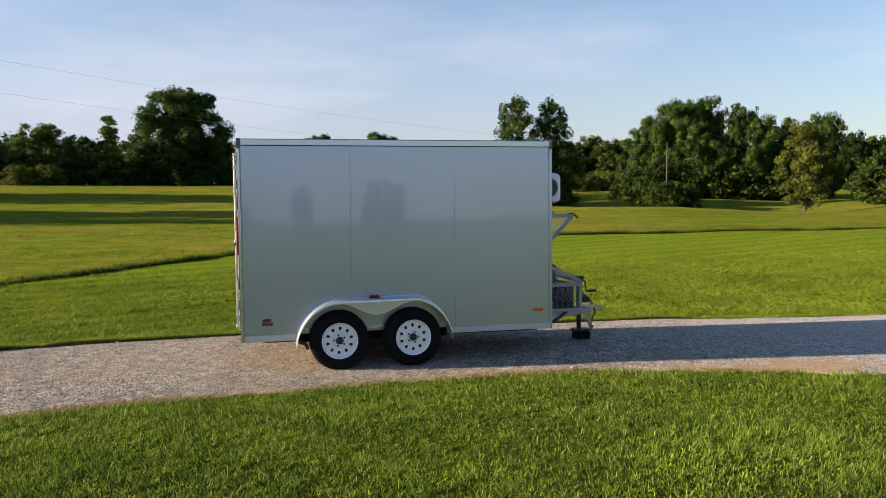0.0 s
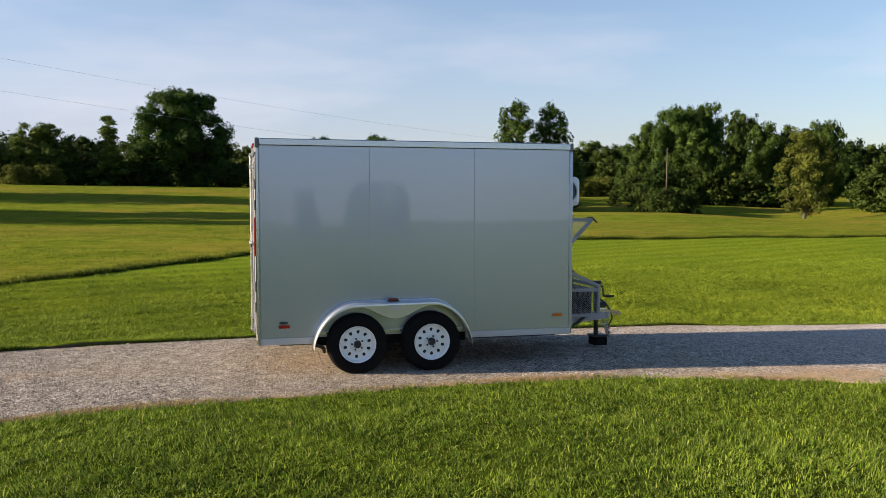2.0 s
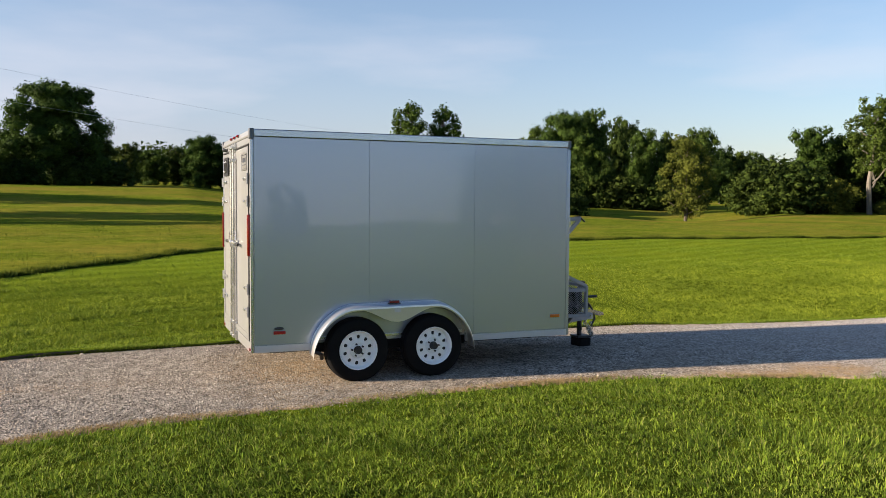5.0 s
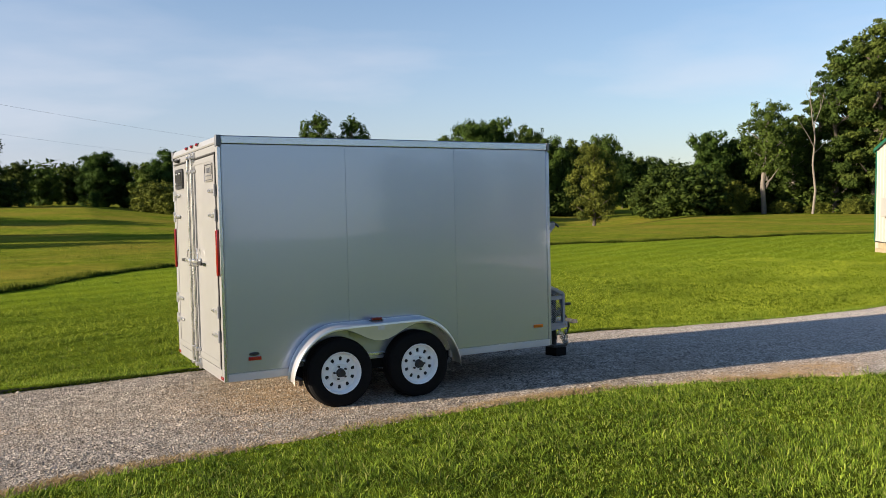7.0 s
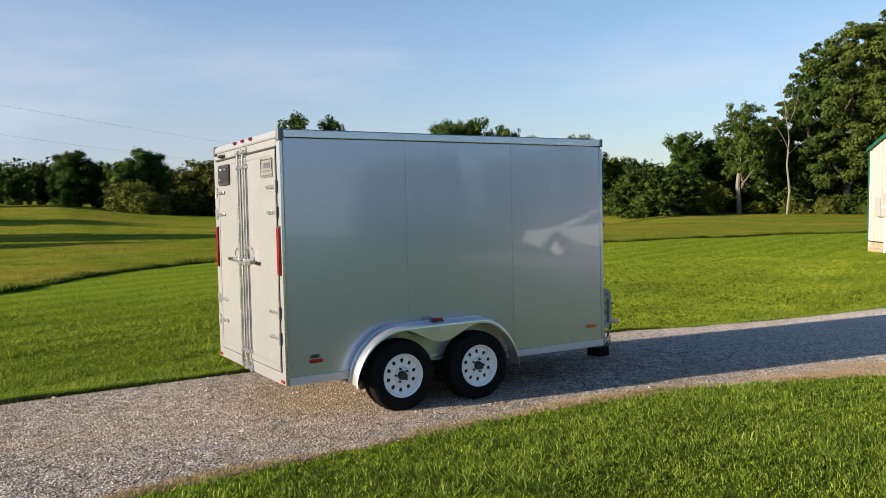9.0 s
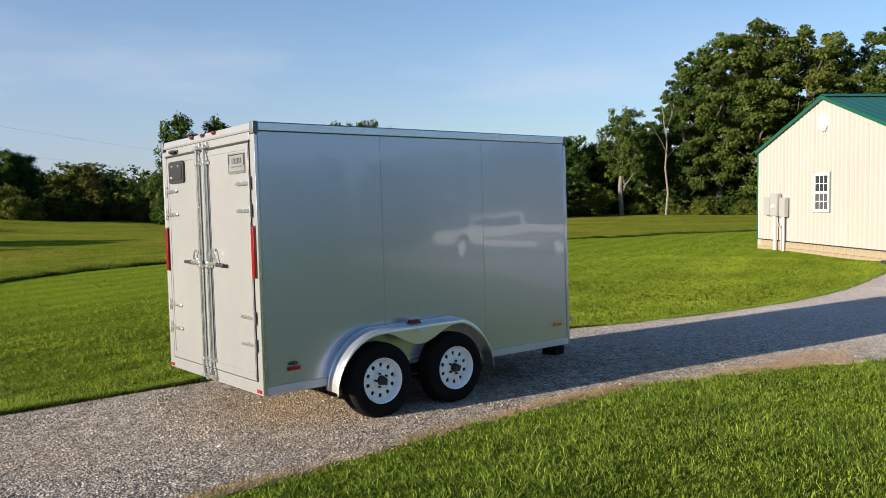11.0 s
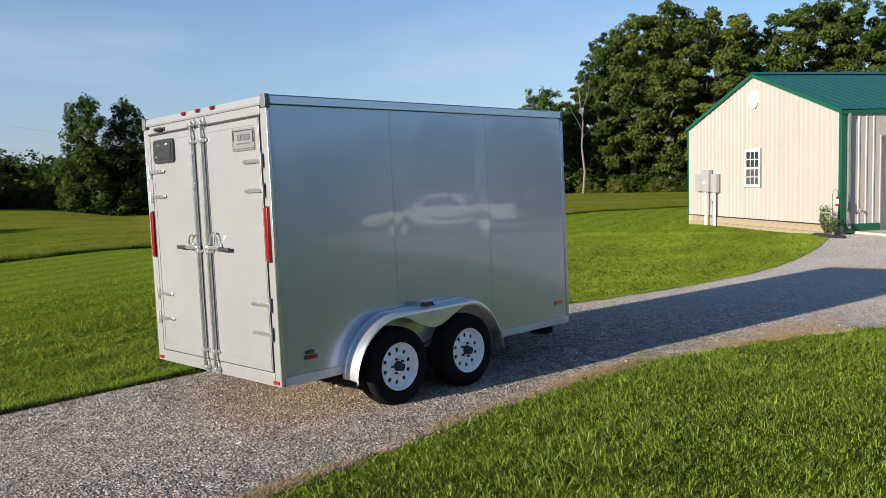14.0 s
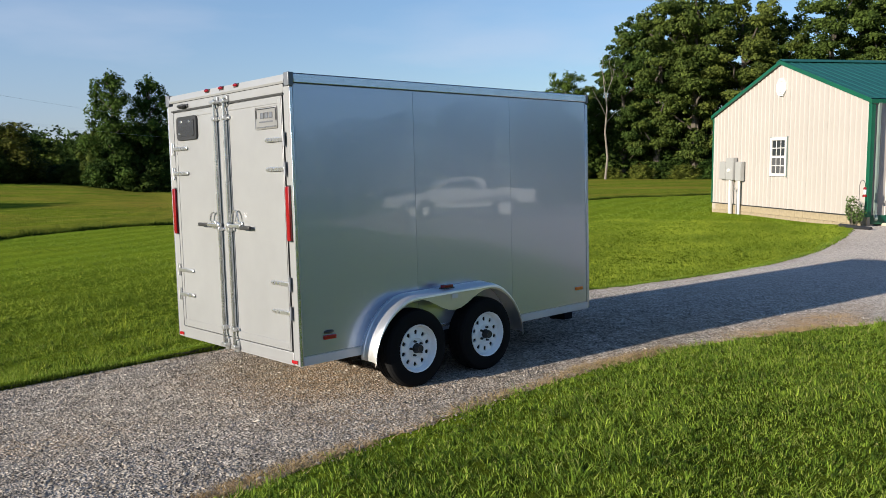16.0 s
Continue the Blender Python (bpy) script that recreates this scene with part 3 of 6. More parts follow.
# corner castings and posts
for y0, y1 in ((-0.018, 0.05), (W - 0.05, W + 0.018)):
    part("corner_cap", box(B(), -0.018, 0.030, y0, y1, Z1 - 0.100, Z1 + 0.003, 0.006), DARK_CAP, trailer, "dark corner casting")
    part("corner_cap", box(B(), L - 0.022, L + 0.016, y0, y1, Z1 - 0.085, Z1 + 0.002, 0.006), DARK_CAP, trailer, "dark corner casting")
    ya, yb = (-0.008, 0.082) if y0 < 1 else (W - 0.112, W + 0.008)
    part("rear_post", box(B(), -0.006, 0.03, ya, yb, Z0, Z1 - 0.1, 0.006), WHITE_ALU, trailer, "pale painted rear door post")
    ye = -0.013 if y0 < 1 else W + 0.003
    part("corner_trim", box(B(), -0.008, 0.018, ye, ye + 0.010, Z0 + 0.002, Z1 - 0.11, 0.003), ALU, trailer, "aluminium corner angle")
    part("front_post", box(B(), L - 0.03, L + 0.016, y0 + 0.012, y1 - 0.012, Z0, Z1 - 0.1, 0.008), PANEL, trailer)
# rear header, sill and gaskets
bm = B()
prism(bm, [(0.03, 2.532), (-0.012, 2.532), (-0.016, 2.548), (-0.004, Z1 - 0.008), (0.03, Z1 - 0.004)], lambda u, v: (u, 0.056, v), (0, W - 0.112, 0))
part("header", bm, WHITE_ALU, trailer, "pale sloped header above the doors", False)
part("header_lip", box(B(), -0.008, 0.03, 0.082, W - 0.112, 2.463, 2.529, 0.004), WHITE_ALU, trailer)
part("header_seal", box(B(), -0.010, 0.012, 0.083, W - 0.113, 2.528, 2.5325), SEAL, trailer)
part("drip_seal", box(B(), -0.022, -0.006, 0.07, W - 0.10, 2.446, 2.462, 0.003), SEAL, trailer, "black rubber drip seal")
part("sill", box(B(), -0.008, 0.03, 0.082, W - 0.112, Z0, 0.445, 0.004), WHITE_ALU, trailer, "pale rear sill")


def marker_light(name, x, y, z, sx, sy, sz, lens, label):
    o = part(name, box(B(), x - sx, x + sx, y - sy, y + sy, z - sz, z + sz, min(sx, sy, sz) * 0.6), lens, trailer, label)
    return o


for y in (DC - 0.25, DC, DC + 0.25):
    part("clearance_light", ball(B(), (-0.018, y, 2.586), 0.018, 0.035, 0.016), RED_LENS, trailer, "small red clearance light")
    part("light_base", box(B(), -0.014, -0.006, y - 0.038, y + 0.038, 2.567, 2.600, 0.003), BLACK, trailer)
for y in (0.048, W - 0.075):
    marker_light("tail_light", -0.018, y, 1.535, 0.014, 0.026, 0.212, RED_LENS, "tall narrow red tail light")
    for k in range(9):
        part("lens_rib", box(B(), -0.0345, -0.031, y - 0.02, y + 0.02, 1.355 + k * 0.042, 1.365 + k * 0.042, 0.0015), RED_LENS, trailer)
    part("tail_light_base", box(B(), -0.009, -0.004, y - 0.031, y + 0.031, 1.315, 1.755, 0.002), BLACK, trailer)
for y in (0.06, W - 0.06):
    marker_light("reflector", -0.012, y, 0.372, 0.004, 0.040, 0.014, REFLECTOR, "red corner reflector")
# dome lamp below the header
bm = ball(B(), (-0.03, 1.74, 2.488), 0.032, 0.075, 0.02)
box(bm, -0.02, 0.0, 1.65, 1.83, 2.472, 2.506, 0.006)
part("porch_lamp", bm, BLACK, trailer, "small black lamp housing")
# side markers
for x, lens, lab in ((0.28, REFLECTOR, "red side marker"), (3.49, AMBER_LENS, "amber side marker")):
    z = 0.538 if lens is REFLECTOR else 0.574
    part("side_marker", box(B(), x - 0.062, x + 0.062, -0.016, -0.001, z - 0.018, z + 0.018, 0.006), lens, trailer, lab)
    if lens is REFLECTOR:
        part("marker_cap", ball(B(), (x - 0.005, -0.004, z + 0.042), 0.052, 0.012, 0.017), BLACK, trailer, "small dark oval reflector")

# doors
for a, b, sgn in ((0.092, DC - 0.008, -1), (DC + 0.008, W - 0.122, 1)):
    door = part("door", box(B(), -0.012, 0.02, a, b, 0.452, 2.442, 0.006), WHITE_ALU, trailer, "pale painted rear cargo door, closed")
    # pressed border round the door leaf
    for nm, (p, q, r, s) in (("door_stile", (a + 0.012, a + 0.05, 0.47, 2.428)), ("door_stile", (b - 0.05, b - 0.012, 0.47, 2.428)), ("door_rail", (a + 0.0505, b - 0.0505, 2.388, 2.428)), ("door_rail", (a + 0.0505, b - 0.0505, 0.47, 0.52))):
        part(nm, box(B(), -0.017, -0.0125, p, q, r, s, 0.002), WHITE_ALU, door)
    edge = a if sgn < 0 else b
    part("hinge_seal", box(B(), -0.014, -0.002, edge - 0.004 if sgn < 0 else edge + 0.001, edge - 0.001 if sgn < 0 else edge + 0.003, 0.452, 2.442), SEAL if sgn < 0 else DARK_CAP, door)
    # strap hinges
    for z in (2.11, 1.882, 0.985, 0.756):
        c = edge + (0.135 if sgn < 0 else -0.155)
        bm = B()
        box(bm, -0.032, -0.0175, min(edge - 0.02 * -sgn, c + 0.085 * -sgn), max(edge - 0.02 * -sgn, c + 0.085 * -sgn), z - 0.017, z + 0.017, 0.005)
        ball(bm, (-0.025, c + 0.085 * -sgn, z), 0.008, 0.03, 0.017)
        for q in (0.0, 0.06):
            rod(bm, (-0.030, c + q * -sgn, z), (-0.040, c + q * -sgn, z), 0.009, 0.007, 6)
        h = part("strap_hinge", bm, CHROME, door, "polished strap hinge")
        bm = B()
        rod(bm, (-0.026, edge + 0.028 * sgn, z - 0.055), (-0.026, edge + 0.028 * sgn, z + 0.055), 0.011, None, 8)
        box(bm, -0.026, -0.012, edge + 0.014 * sgn - 0.012, edge + 0.014 * sgn + 0.012, z - 0.05, z + 0.05, 0.003)
        part("hinge_knuckle", bm, DARK_CAP if sgn < 0 else CHROME, h)
    # cam lock bar
    yb = DC + 0.085 * sgn
    bm = rod(B(), (-0.046, yb, 0.37), (-0.046, yb, 2.495), 0.0135, None, 12)
    lock = part("lock_bar", bm, GALV, door, "galvanised cam lock bar")
    # the bar's shadow on the door, drawn as a dark strip
    part("bar_shadow_strip", box(B(), -0.0172, -0.0126, yb - 0.028, yb + 0.028, 0.53, 2.36), DARK_CAP, lock, "dark strip painting the lock bar's shadow on the door")
    for z in (0.385, 2.47):
        bm = B()
        box(bm, -0.066, -0.012, yb - 0.036, yb + 0.036, z - 0.014, z + 0.014, 0.005)
        box(bm, -0.03, -0.0085, yb - 0.026, yb + 0.026, z - 0.05, z + 0.05, 0.004)
        part("cam_keeper", bm, CHROME, lock)
    for z in (0.535, 2.33, 1.392):
        bm = B()
        box(bm, -0.064, -0.0125, yb - 0.020, yb + 0.020, z - 0.019, z + 0.019, 0.006)
        for q in (-0.038, 0.038):
            ball(bm, (-0.02, yb + q, z), 0.012, 0.018, 0.018, 1)
        part("bar_bracket", bm, CHROME, lock)
    # handle, lying level across the leaf
    out = yb + sgn * 0.36
    bm = B()
    box(bm, -0.062, -0.045, min(yb, yb + sgn * 0.2), max(yb, yb + sgn * 0.2), 1.425 - 0.014, 1.425 + 0.014, 0.004)
    ball(bm, (-0.05, yb, 1.425), 0.024, 0.03, 0.03)
    hd = part("door_handle", bm, CHROME, lock, "chrome cam handle with a black grip")
    part("grip", box(B(), -0.066, -0.042, min(yb + sgn * 0.2, out), max(yb + sgn * 0.2, out), 1.409 - 0.012 * (sgn < 0), 1.441 - 0.012 * (sgn < 0), 0.008), STEEL_BLACK, hd)
    bm = B()
    box(bm, -0.030, -0.0125, min(yb + sgn * 0.10, yb + sgn * 0.19), max(yb + sgn * 0.10, yb + sgn * 0.19), 1.392, 1.46, 0.008)
    # a bent keeper: a full loop on one leaf, a short hook on the other
    turn = [math.pi * k / 8 for k in range(9 if sgn < 0 else 6)]
    pipe(bm, [(-0.045, yb + sgn * (0.105 + 0.055 * math.cos(a)), 1.455 + (0.10 if sgn < 0 else 0.08) * math.sin(a)) for a in turn], 0.0075, 6)
    part("hasp", bm, CHROME, lock, "chrome hasp and padlock loop")
    if sgn > 0:
        # hatch window
        bm = rounded_plate(1.478, 1.858, 2.183, 2.394, 0.035, -0.032, -0.0125)
        w = part("hatch_frame", bm, BLACK, door, "black framed hatch window")
        part("hatch_pane", rounded_plate(1.515, 1.821, 2.215, 2.362, 0.02, -0.037, -0.0325), SMOKE, w, "smoked pane")
        for yy, zz in ((1.60, 2.345), (1.76, 2.345), (1.80, 2.24)):
            part("screw", ball(B(), (-0.039, yy, zz), 0.005, 0.012, 0.012, 1), CHROME, w)
        for z in (1.30, 1.24):
            st = part("sticker", box(B(), -0.0142, -0.0125, 1.148, 1.196, z, z + 0.052), STICKER, door, "small white sticker")
            bm = B()
            for k in range(3):
                box(bm, -0.0150, -0.0143, 1.153, 1.191 - 0.010 * (k == 2), z + 0.007 + k * 0.014, z + 0.016 + k * 0.014)
            part("print", bm, BLACK, st)
    else:
        plate = part("maker_plate", box(B(), -0.019, -0.0125, 0.158, 0.478, 2.20, 2.372, 0.01), PLATE, door, "chrome maker's plate with dark marks")
        for y0, y1 in ((0.350, 0.398), (0.286, 0.334), (0.222, 0.270)):
            part("mark", box(B(), -0.0215, -0.0195, y0, y1, 2.283, 2.329, 0.004), DARK_CAP, plate, "dark block mark")
        part("mark", box(B(), -0.0215, -0.0195, 0.215, 0.42, 2.252, 2.262, 0.002), DARK_CAP, plate)
        for k in range(6):
            part("mark", box(B(), -0.0210, -0.0195, 0.172 + k * 0.05, 0.212 + k * 0.05, 2.212, 2.220, 0.002), DARK_CAP, plate)
        for y0, y1, z0, z1 in ((0.164, 0.472, 2.355, 2.362), (0.455, 0.470, 2.285, 2.350), (0.166, 0.181, 2.262, 2.350)):
            part("border", box(B(), -0.0210, -0.0195, y0, y1, z0, z1, 0.002), BLACK, plate)
part("astragal", box(B(), -0.024, -0.0125, DC - 0.03, DC + 0.03, 0.46, 2.42, 0.006), WHITE_ALU, trailer, "pale strip where the doors meet")

# fenders


def arch(x):
    """Outer height of the tandem fender at x: two rolled quarter arches joined by a level crown."""
    if x < 1.05:
        return 0.30 + 0.488 * max(0.0, 1 - ((1.05 - x) / 0.46) ** 1.8) ** (1 / 1.8)
    if x > 1.945:
        return 0.30 + 0.498 * max(0.0, 1 - ((x - 1.945) / 0.44) ** 1.8) ** (1 / 1.8)
    return 0.788 + 0.010 * (x - 1.05) / 0.895


def cut(x):
    """Lower edge of the skirt."""
    if HUBS[0] <= x <= HUBS[1]:
        return 0.688 + 0.070 * math.cos(2 * math.pi * (x - HUBS[0]) / (HUBS[1] - HUBS[0]))
    return max(0.26, min(arch(x) - 0.022, arch(x) - 0.04 + 0.0))


FX = [1.05 - 0.46 * math.cos(math.pi / 2 * i / 18) for i in range(19)] + [1.05 + 0.895 * i / 12 for i in range(1, 12)] + [1.945 + 0.44 * math.sin(math.pi / 2 * i / 18) for i in range(19)]
for near in (True, False):
    fy = (lambda d: -d) if near else (lambda d: W + d)
    bm = B()
    grid = []
    for x in FX:
        z = arch(x)
        cx, cz = (x - 1.49) * 0.02, 0.0
        row = [(x, fy(0.0), z + 0.012), (x, fy(0.05), z + 0.014), (x, fy(0.15), z + 0.012), (x, fy(0.185), z + 0.004), (x, fy(0.198), z - 0.008), (x, fy(0.2), z - 0.025), (x, fy(0.194), z - 0.027), (x, fy(0.19), z - 0.012), (x, fy(0.15), z - 0.002), (x, fy(0.0), z)]
        grid.append([bm.verts.new(p) for p in row])
    for a, b in zip(grid, grid[1:]):
        for i in range(len(a) - 1):
            bm.faces.new((a[i], a[i + 1], b[i + 1], b[i]))
    bm.faces.new(grid[0])
    bm.faces.new(grid[-1][::-1])
    f = part("fender", bm, FENDER, trailer, "polished aluminium tandem fender")
    # bead rolled along the crown
    bm = B()
    pipe(bm, [(x, fy(0.035), arch(x) + 0.014) for x in FX], 0.006, 6)
    part("bead", bm, FENDER, f)
    bm = B()
    top = [bm.verts.new((x, fy(0.188), arch(x) - 0.004)) for x in FX]
    low = [bm.verts.new((x, fy(0.188), cut(x))) for x in FX]
    for i in range(len(FX) - 1):
        bm.faces.new((top[i], top[i + 1], low[i + 1], low[i]))
    r = bmesh.ops.extrude_face_region(bm, geom=list(bm.faces))
    for v in r["geom"]:
        if isinstance(v, bmesh.types.BMVert):
            v.co.y += 0.004 if near else -0.004
    part("skirt", bm, SKIRT, f, "pale fender skirt")
    mk = part("fender_light", box(B(), 1.425, 1.535, *sorted((fy(0.08), fy(0.135))), arch(1.48) + 0.012, arch(1.48) + 0.048, 0.008), RED_LENS, f, "small red fender lamp")
    part("lamp_base", box(B(), 1.415, 1.545, *sorted((fy(0.075), fy(0.14))), arch(1.48) + 0.008, arch(1.48) + 0.022, 0.003), BLACK, mk)
    part("plate", box(B(), 1.455, 1.525, *sorted((fy(0.2), fy(0.203))), arch(1.48) - 0.068, arch(1.48) - 0.03), STICKER, f, "small white plate")
    part("well_rail", box(B(), 0.66, 2.31, *sorted((fy(-0.012), fy(0.012))), 0.445, 0.474, 0.003), ALU, f)
    # black sheet added as the shade under the box, behind the wheels
    part("well_shade", box(B(), 0.62, 2.35, *sorted((fy(-0.03), fy(-0.015))), Z0 - 0.03, 0.444, 0.003), RUBBER, f, "black sheet standing in for the shade behind the wheels")

# wheels, built once
tyre_prof = [(0.205, -0.095), (0.215, -0.105), (0.245, -0.108), (0.285, -0.106), (0.315, -0.096), (0.331, -0.078), (0.3365, -0.05), (0.3345, -0.048), (0.3345, -0.040), (0.338, -0.038), (0.3385, -0.012), (0.3355, -0.010), (0.3355, 0.010), (0.3385, 0.012), (0.338, 0.038), (0.3345, 0.040), (0.3345, 0.048), (0.3365, 0.05), (0.331, 0.078), (0.315, 0.096), (0.285, 0.106), (0.215, 0.105), (0.205, 0.095), (0.195, 0.0), (0.205, -0.095)]
bm = lathe(B(), tyre_prof, (0, 0, 0), 56)
TYRE = mesh_of("tyre", bm, RUBBER, True)
# rim disc with ten round hand holes
bm = B()
lathe(bm, [(0.206, -0.098), (0.2035, -0.106), (0.197, -0.104), (0.192, -0.085), (0.186, -0.060), (0.178, -0.050)], (0, 0, 0), 60)
seg = 60
inner, outer = 0.088, 0.178
ring = []
for r, y in ((0.178, -0.050), (0.168, -0.052)):
    ring.append([bm.verts.new((r * math.cos(2 * math.pi * i / seg), y, r * math.sin(2 * math.pi * i / seg))) for i in range(seg)])
for i in range(seg):
    bm.faces.new((ring[0][i], ring[0][(i + 1) % seg], ring[1][(i + 1) % seg], ring[1][i]))
inn = [bm.verts.new((0.105 * math.cos(2 * math.pi * i / seg), -0.064, 0.105 * math.sin(2 * math.pi * i / seg))) for i in range(seg)]
for h in range(10):
    a0 = 2 * math.pi * (h + 0.5) / 10
    hc = (0.137 * math.cos(a0), 0.137 * math.sin(a0))
    # the sector's outline, then the hole's
    o = [ring[1][(h * 6 + k) % seg] for k in range(7)]
    q = [inn[(h * 6 + k) % seg] for k in range(7)]
    loop = o + q[::-1]
    hole = []
    for v in loop:
        d = Vector((v.co.x - hc[0], v.co.z - hc[1])).normalized() * 0.0205
        hole.append(bm.verts.new((hc[0] + d.x, -0.058, hc[1] + d.y)))
    back = [bm.verts.new((v.co.x, -0.045, v.co.z)) for v in hole]
    for k in range(14):
        k2 = (k + 1) % 14
        bm.faces.new((loop[k], loop[k2], hole[k2], hole[k]))
        bm.faces.new((hole[k], hole[k2], back[k2], back[k]))
lathe(bm, [(0.105, -0.064), (0.088, -0.068), (0.080, -0.062), (0.046, -0.062), (0.044, -0.07)], (0, 0, 0), 60)
bmesh.ops.remove_doubles(bm, verts=bm.verts, dist=0.0004)
RIM = mesh_of("rim", bm, WHITE_RIM, True)
bm = B()
lathe(bm, [(0.20, -0.03), (0.10, -0.036), (0.02, -0.036)], (0, 0, 0), 24)
lathe(bm, [(0.198, 0.08), (0.198, -0.08)], (0, 0, 0), 24)
DRUM = mesh_of("drum", bm, STEEL_BLACK, True)
bm = lathe(B(), [(0.038, -0.06), (0.038, -0.10), (0.034, -0.122), (0.030, -0.128), (0.022, -0.124), (0.001, -0.124)], (0, 0, 0), 20)
CAPM = mesh_of("hub_cap", bm, STEEL_BLACK, True)
bm = rod(B(), (0, -0.060, 0), (0, -0.086, 0), 0.0115, 0.0095, 6)
NUT = mesh_of("lug_nut", bm, STEEL_BLACK)
for near in (True, False):
    for hx in HUBS:
        w = new("wheel")
        w.parent = trailer
        w.matrix_basis = pose(hx, -0.075 if near else W + 0.075, 0.337, 0, hx * 37, 0 if near else 180)
        tagged(w, "black tyre on a white steel rim")
        shared("tyre", TYRE, w, Matrix())
        shared("rim", RIM, w, Matrix(), "white modular steel rim")
        shared("drum", DRUM, w, Matrix())
        shared("hub_cap", CAPM, w, Matrix())
        for k in range(5):
            a = 2 * math.pi * k / 5
            shared("lug_nut", NUT, w, Matrix.Translation((0.062 * math.cos(a), 0, 0.062 * math.sin(a))))
# running gear
for y in (0.40, W - 0.48):
    part("frame_rail", box(B(), 0.25, L - 0.03, y, y + 0.08, 0.26, Z0 + 0.008, 0.006), STEEL_BLACK, trailer, "black steel frame rail")
for x in [0.35 + 0.42 * k for k in range(8)]:
    part("cross_member", box(B(), x, x + 0.05, 0.30, W - 0.30, 0.275, Z0 + 0.006, 0.004), STEEL_BLACK, trailer)
for hx in HUBS:
    part("axle", rod(B(), (hx, 0.0, 0.30), (hx, W, 0.30), 0.036, None, 12), STEEL_BLACK, trailer, "black steel axle")
    for y in (0.26, W - 0.26):
        bm = B()
        for k in range(4):
            bar(bm, (hx - 0.32 + k * 0.05, y, 0.235 - k * 0.008), (hx + 0.32 - k * 0.05, y, 0.235 - k * 0.008), 0.045, 0.008)
        part("leaf_spring", bm, STEEL_BLACK, trailer)
part("drain_pipe", pipe(B(), [(0.62, -0.05, 0.33), (0.70, -0.06, 0.30), (0.72, 0.0, 0.24)], 0.02), BLACK, trailer)

# tongue, cage and jack at the nose
bm = B()
for s in (-1, 1):
    bar(bm, (L - 0.25, W / 2 + s * 0.62, 0.40), (4.62, W / 2 + s * 0.04, 0.40), 0.05, 0.075)
tongue = part("tongue", bm, WHITE_PAINT, trailer, "pale painted A-frame drawbar")
bm = prism(B(), [(4.46, 0.43), (4.46, 0.475), (4.60, 0.485), (4.74, 0.455), (4.80, 0.44), (4.81, 0.40), (4.74, 0.395), (4.70, 0.425)], lambda u, v: (u, W / 2 - 0.045, v), (0, 0.09, 0))
part("coupler", bm, GALV, tongue, "bright steel ball coupler")
bm = B()
rod(bm, (4.46, W / 2, 0.14), (4.46, W / 2, 0.56), 0.032, None, 12)
rod(bm, (4.46, W / 2, 0.44), (4.46, W / 2, 0.82), 0.036, None, 12)
box(bm, 4.41, 4.52, W / 2 - 0.045, W / 2 + 0.045, 0.81, 0.865, 0.015)
box(bm, 4.50, 4.60, W / 2 - 0.035, W / 2 + 0.035, 0.50, 0.58, 0.015)
jack = part("jack", bm, STEEL_BLACK, tongue, "black crank tongue jack")
bm = B()
pipe(bm, [(4.49, W / 2, 0.79), (4.54, W / 2 - 0.02, 0.79), (4.55, W / 2 - 0.03, 0.66), (4.60, W / 2 - 0.03, 0.655)], 0.011)
rod(bm, (4.58, W / 2 - 0.03, 0.655), (4.70, W / 2 - 0.03, 0.655), 0.018, None, 8)
part("crank_handle", bm, STEEL_BLACK, jack)
part("jack_foot", box(B(), 4.38, 4.58, W / 2 - 0.1, W / 2 + 0.1, 0.115, 0.145, 0.006), STEEL_BLACK, jack)
LINK = mesh_of("chain_link", lathe(B(), [(0.012, -0.006), (0.024, -0.006), (0.024, 0.006), (0.012, 0.006), (0.012, -0.006)], (0, 0, 0), 10), GALV, True)
for s in (-1, 1):
    chain = new("safety_chain")
    chain.parent = tongue
    tagged(chain, "bright safety chain")
    for k in range(9):
        f = k / 8
        x, y, z = 4.56 + 0.12 * math.sin(math.pi * f) * (1 if s > 0 else 0.5), W / 2 + s * (0.09 - 0.06 * f), 0.40 - 0.26 * math.sin(math.pi * f * 0.85)
        shared("chain_link", LINK, chain, pose(x, y, z, 0, 40 * k, 90 * (k % 2)))
bm = pipe(B(), [(3.68, 0.60, 0.31), (3.9, 0.62, 0.31), (4.05, 0.66, 0.37), (4.2, 0.78, 0.44), (4.34, 0.9, 0.43), (4.42, 0.98, 0.36), (4.46, 1.0, 0.22)], 0.02)
part("brake_cable", pipe(B(), [(4.50, 1.0, 0.62), (4.58, 1.0, 0.56), (4.66, 1.02, 0.46), (4.70, 1.04, 0.36), (4.62, 1.04, 0.20)], 0.012), BLACK, tongue)
part("wiring_cable", bm, BLACK, tongue, "black wiring cable")

cage = new("battery_cage")
cage.parent = trailer
tagged(cage, "pale steel cage with dark expanded mesh on the drawbar")
CY0, CY1 = 0.62, 1.50
bm = B()
for y in (CY0, CY1):
    for a, b in (((3.69, y, 0.465), (4.30, y, 0.465)), ((3.69, y, 0.79), (4.30, y, 0.79)), ((4.30, y, 0.465), (4.30, y, 0.84)), ((3.69, y, 0.465), (3.69, y, 1.12)), ((3.69, y, 1.12), (4.30, y, 0.84))):
        bar(bm, a, b, 0.035, 0.04)
for x, z in ((4.30, 0.465), (4.30, 0.84), (3.69, 0.465)):
    bar(bm, (x, CY0, z), (x, CY1, z), 0.035, 0.04)
part("cage_frame", bm, WHITE_PAINT, cage)


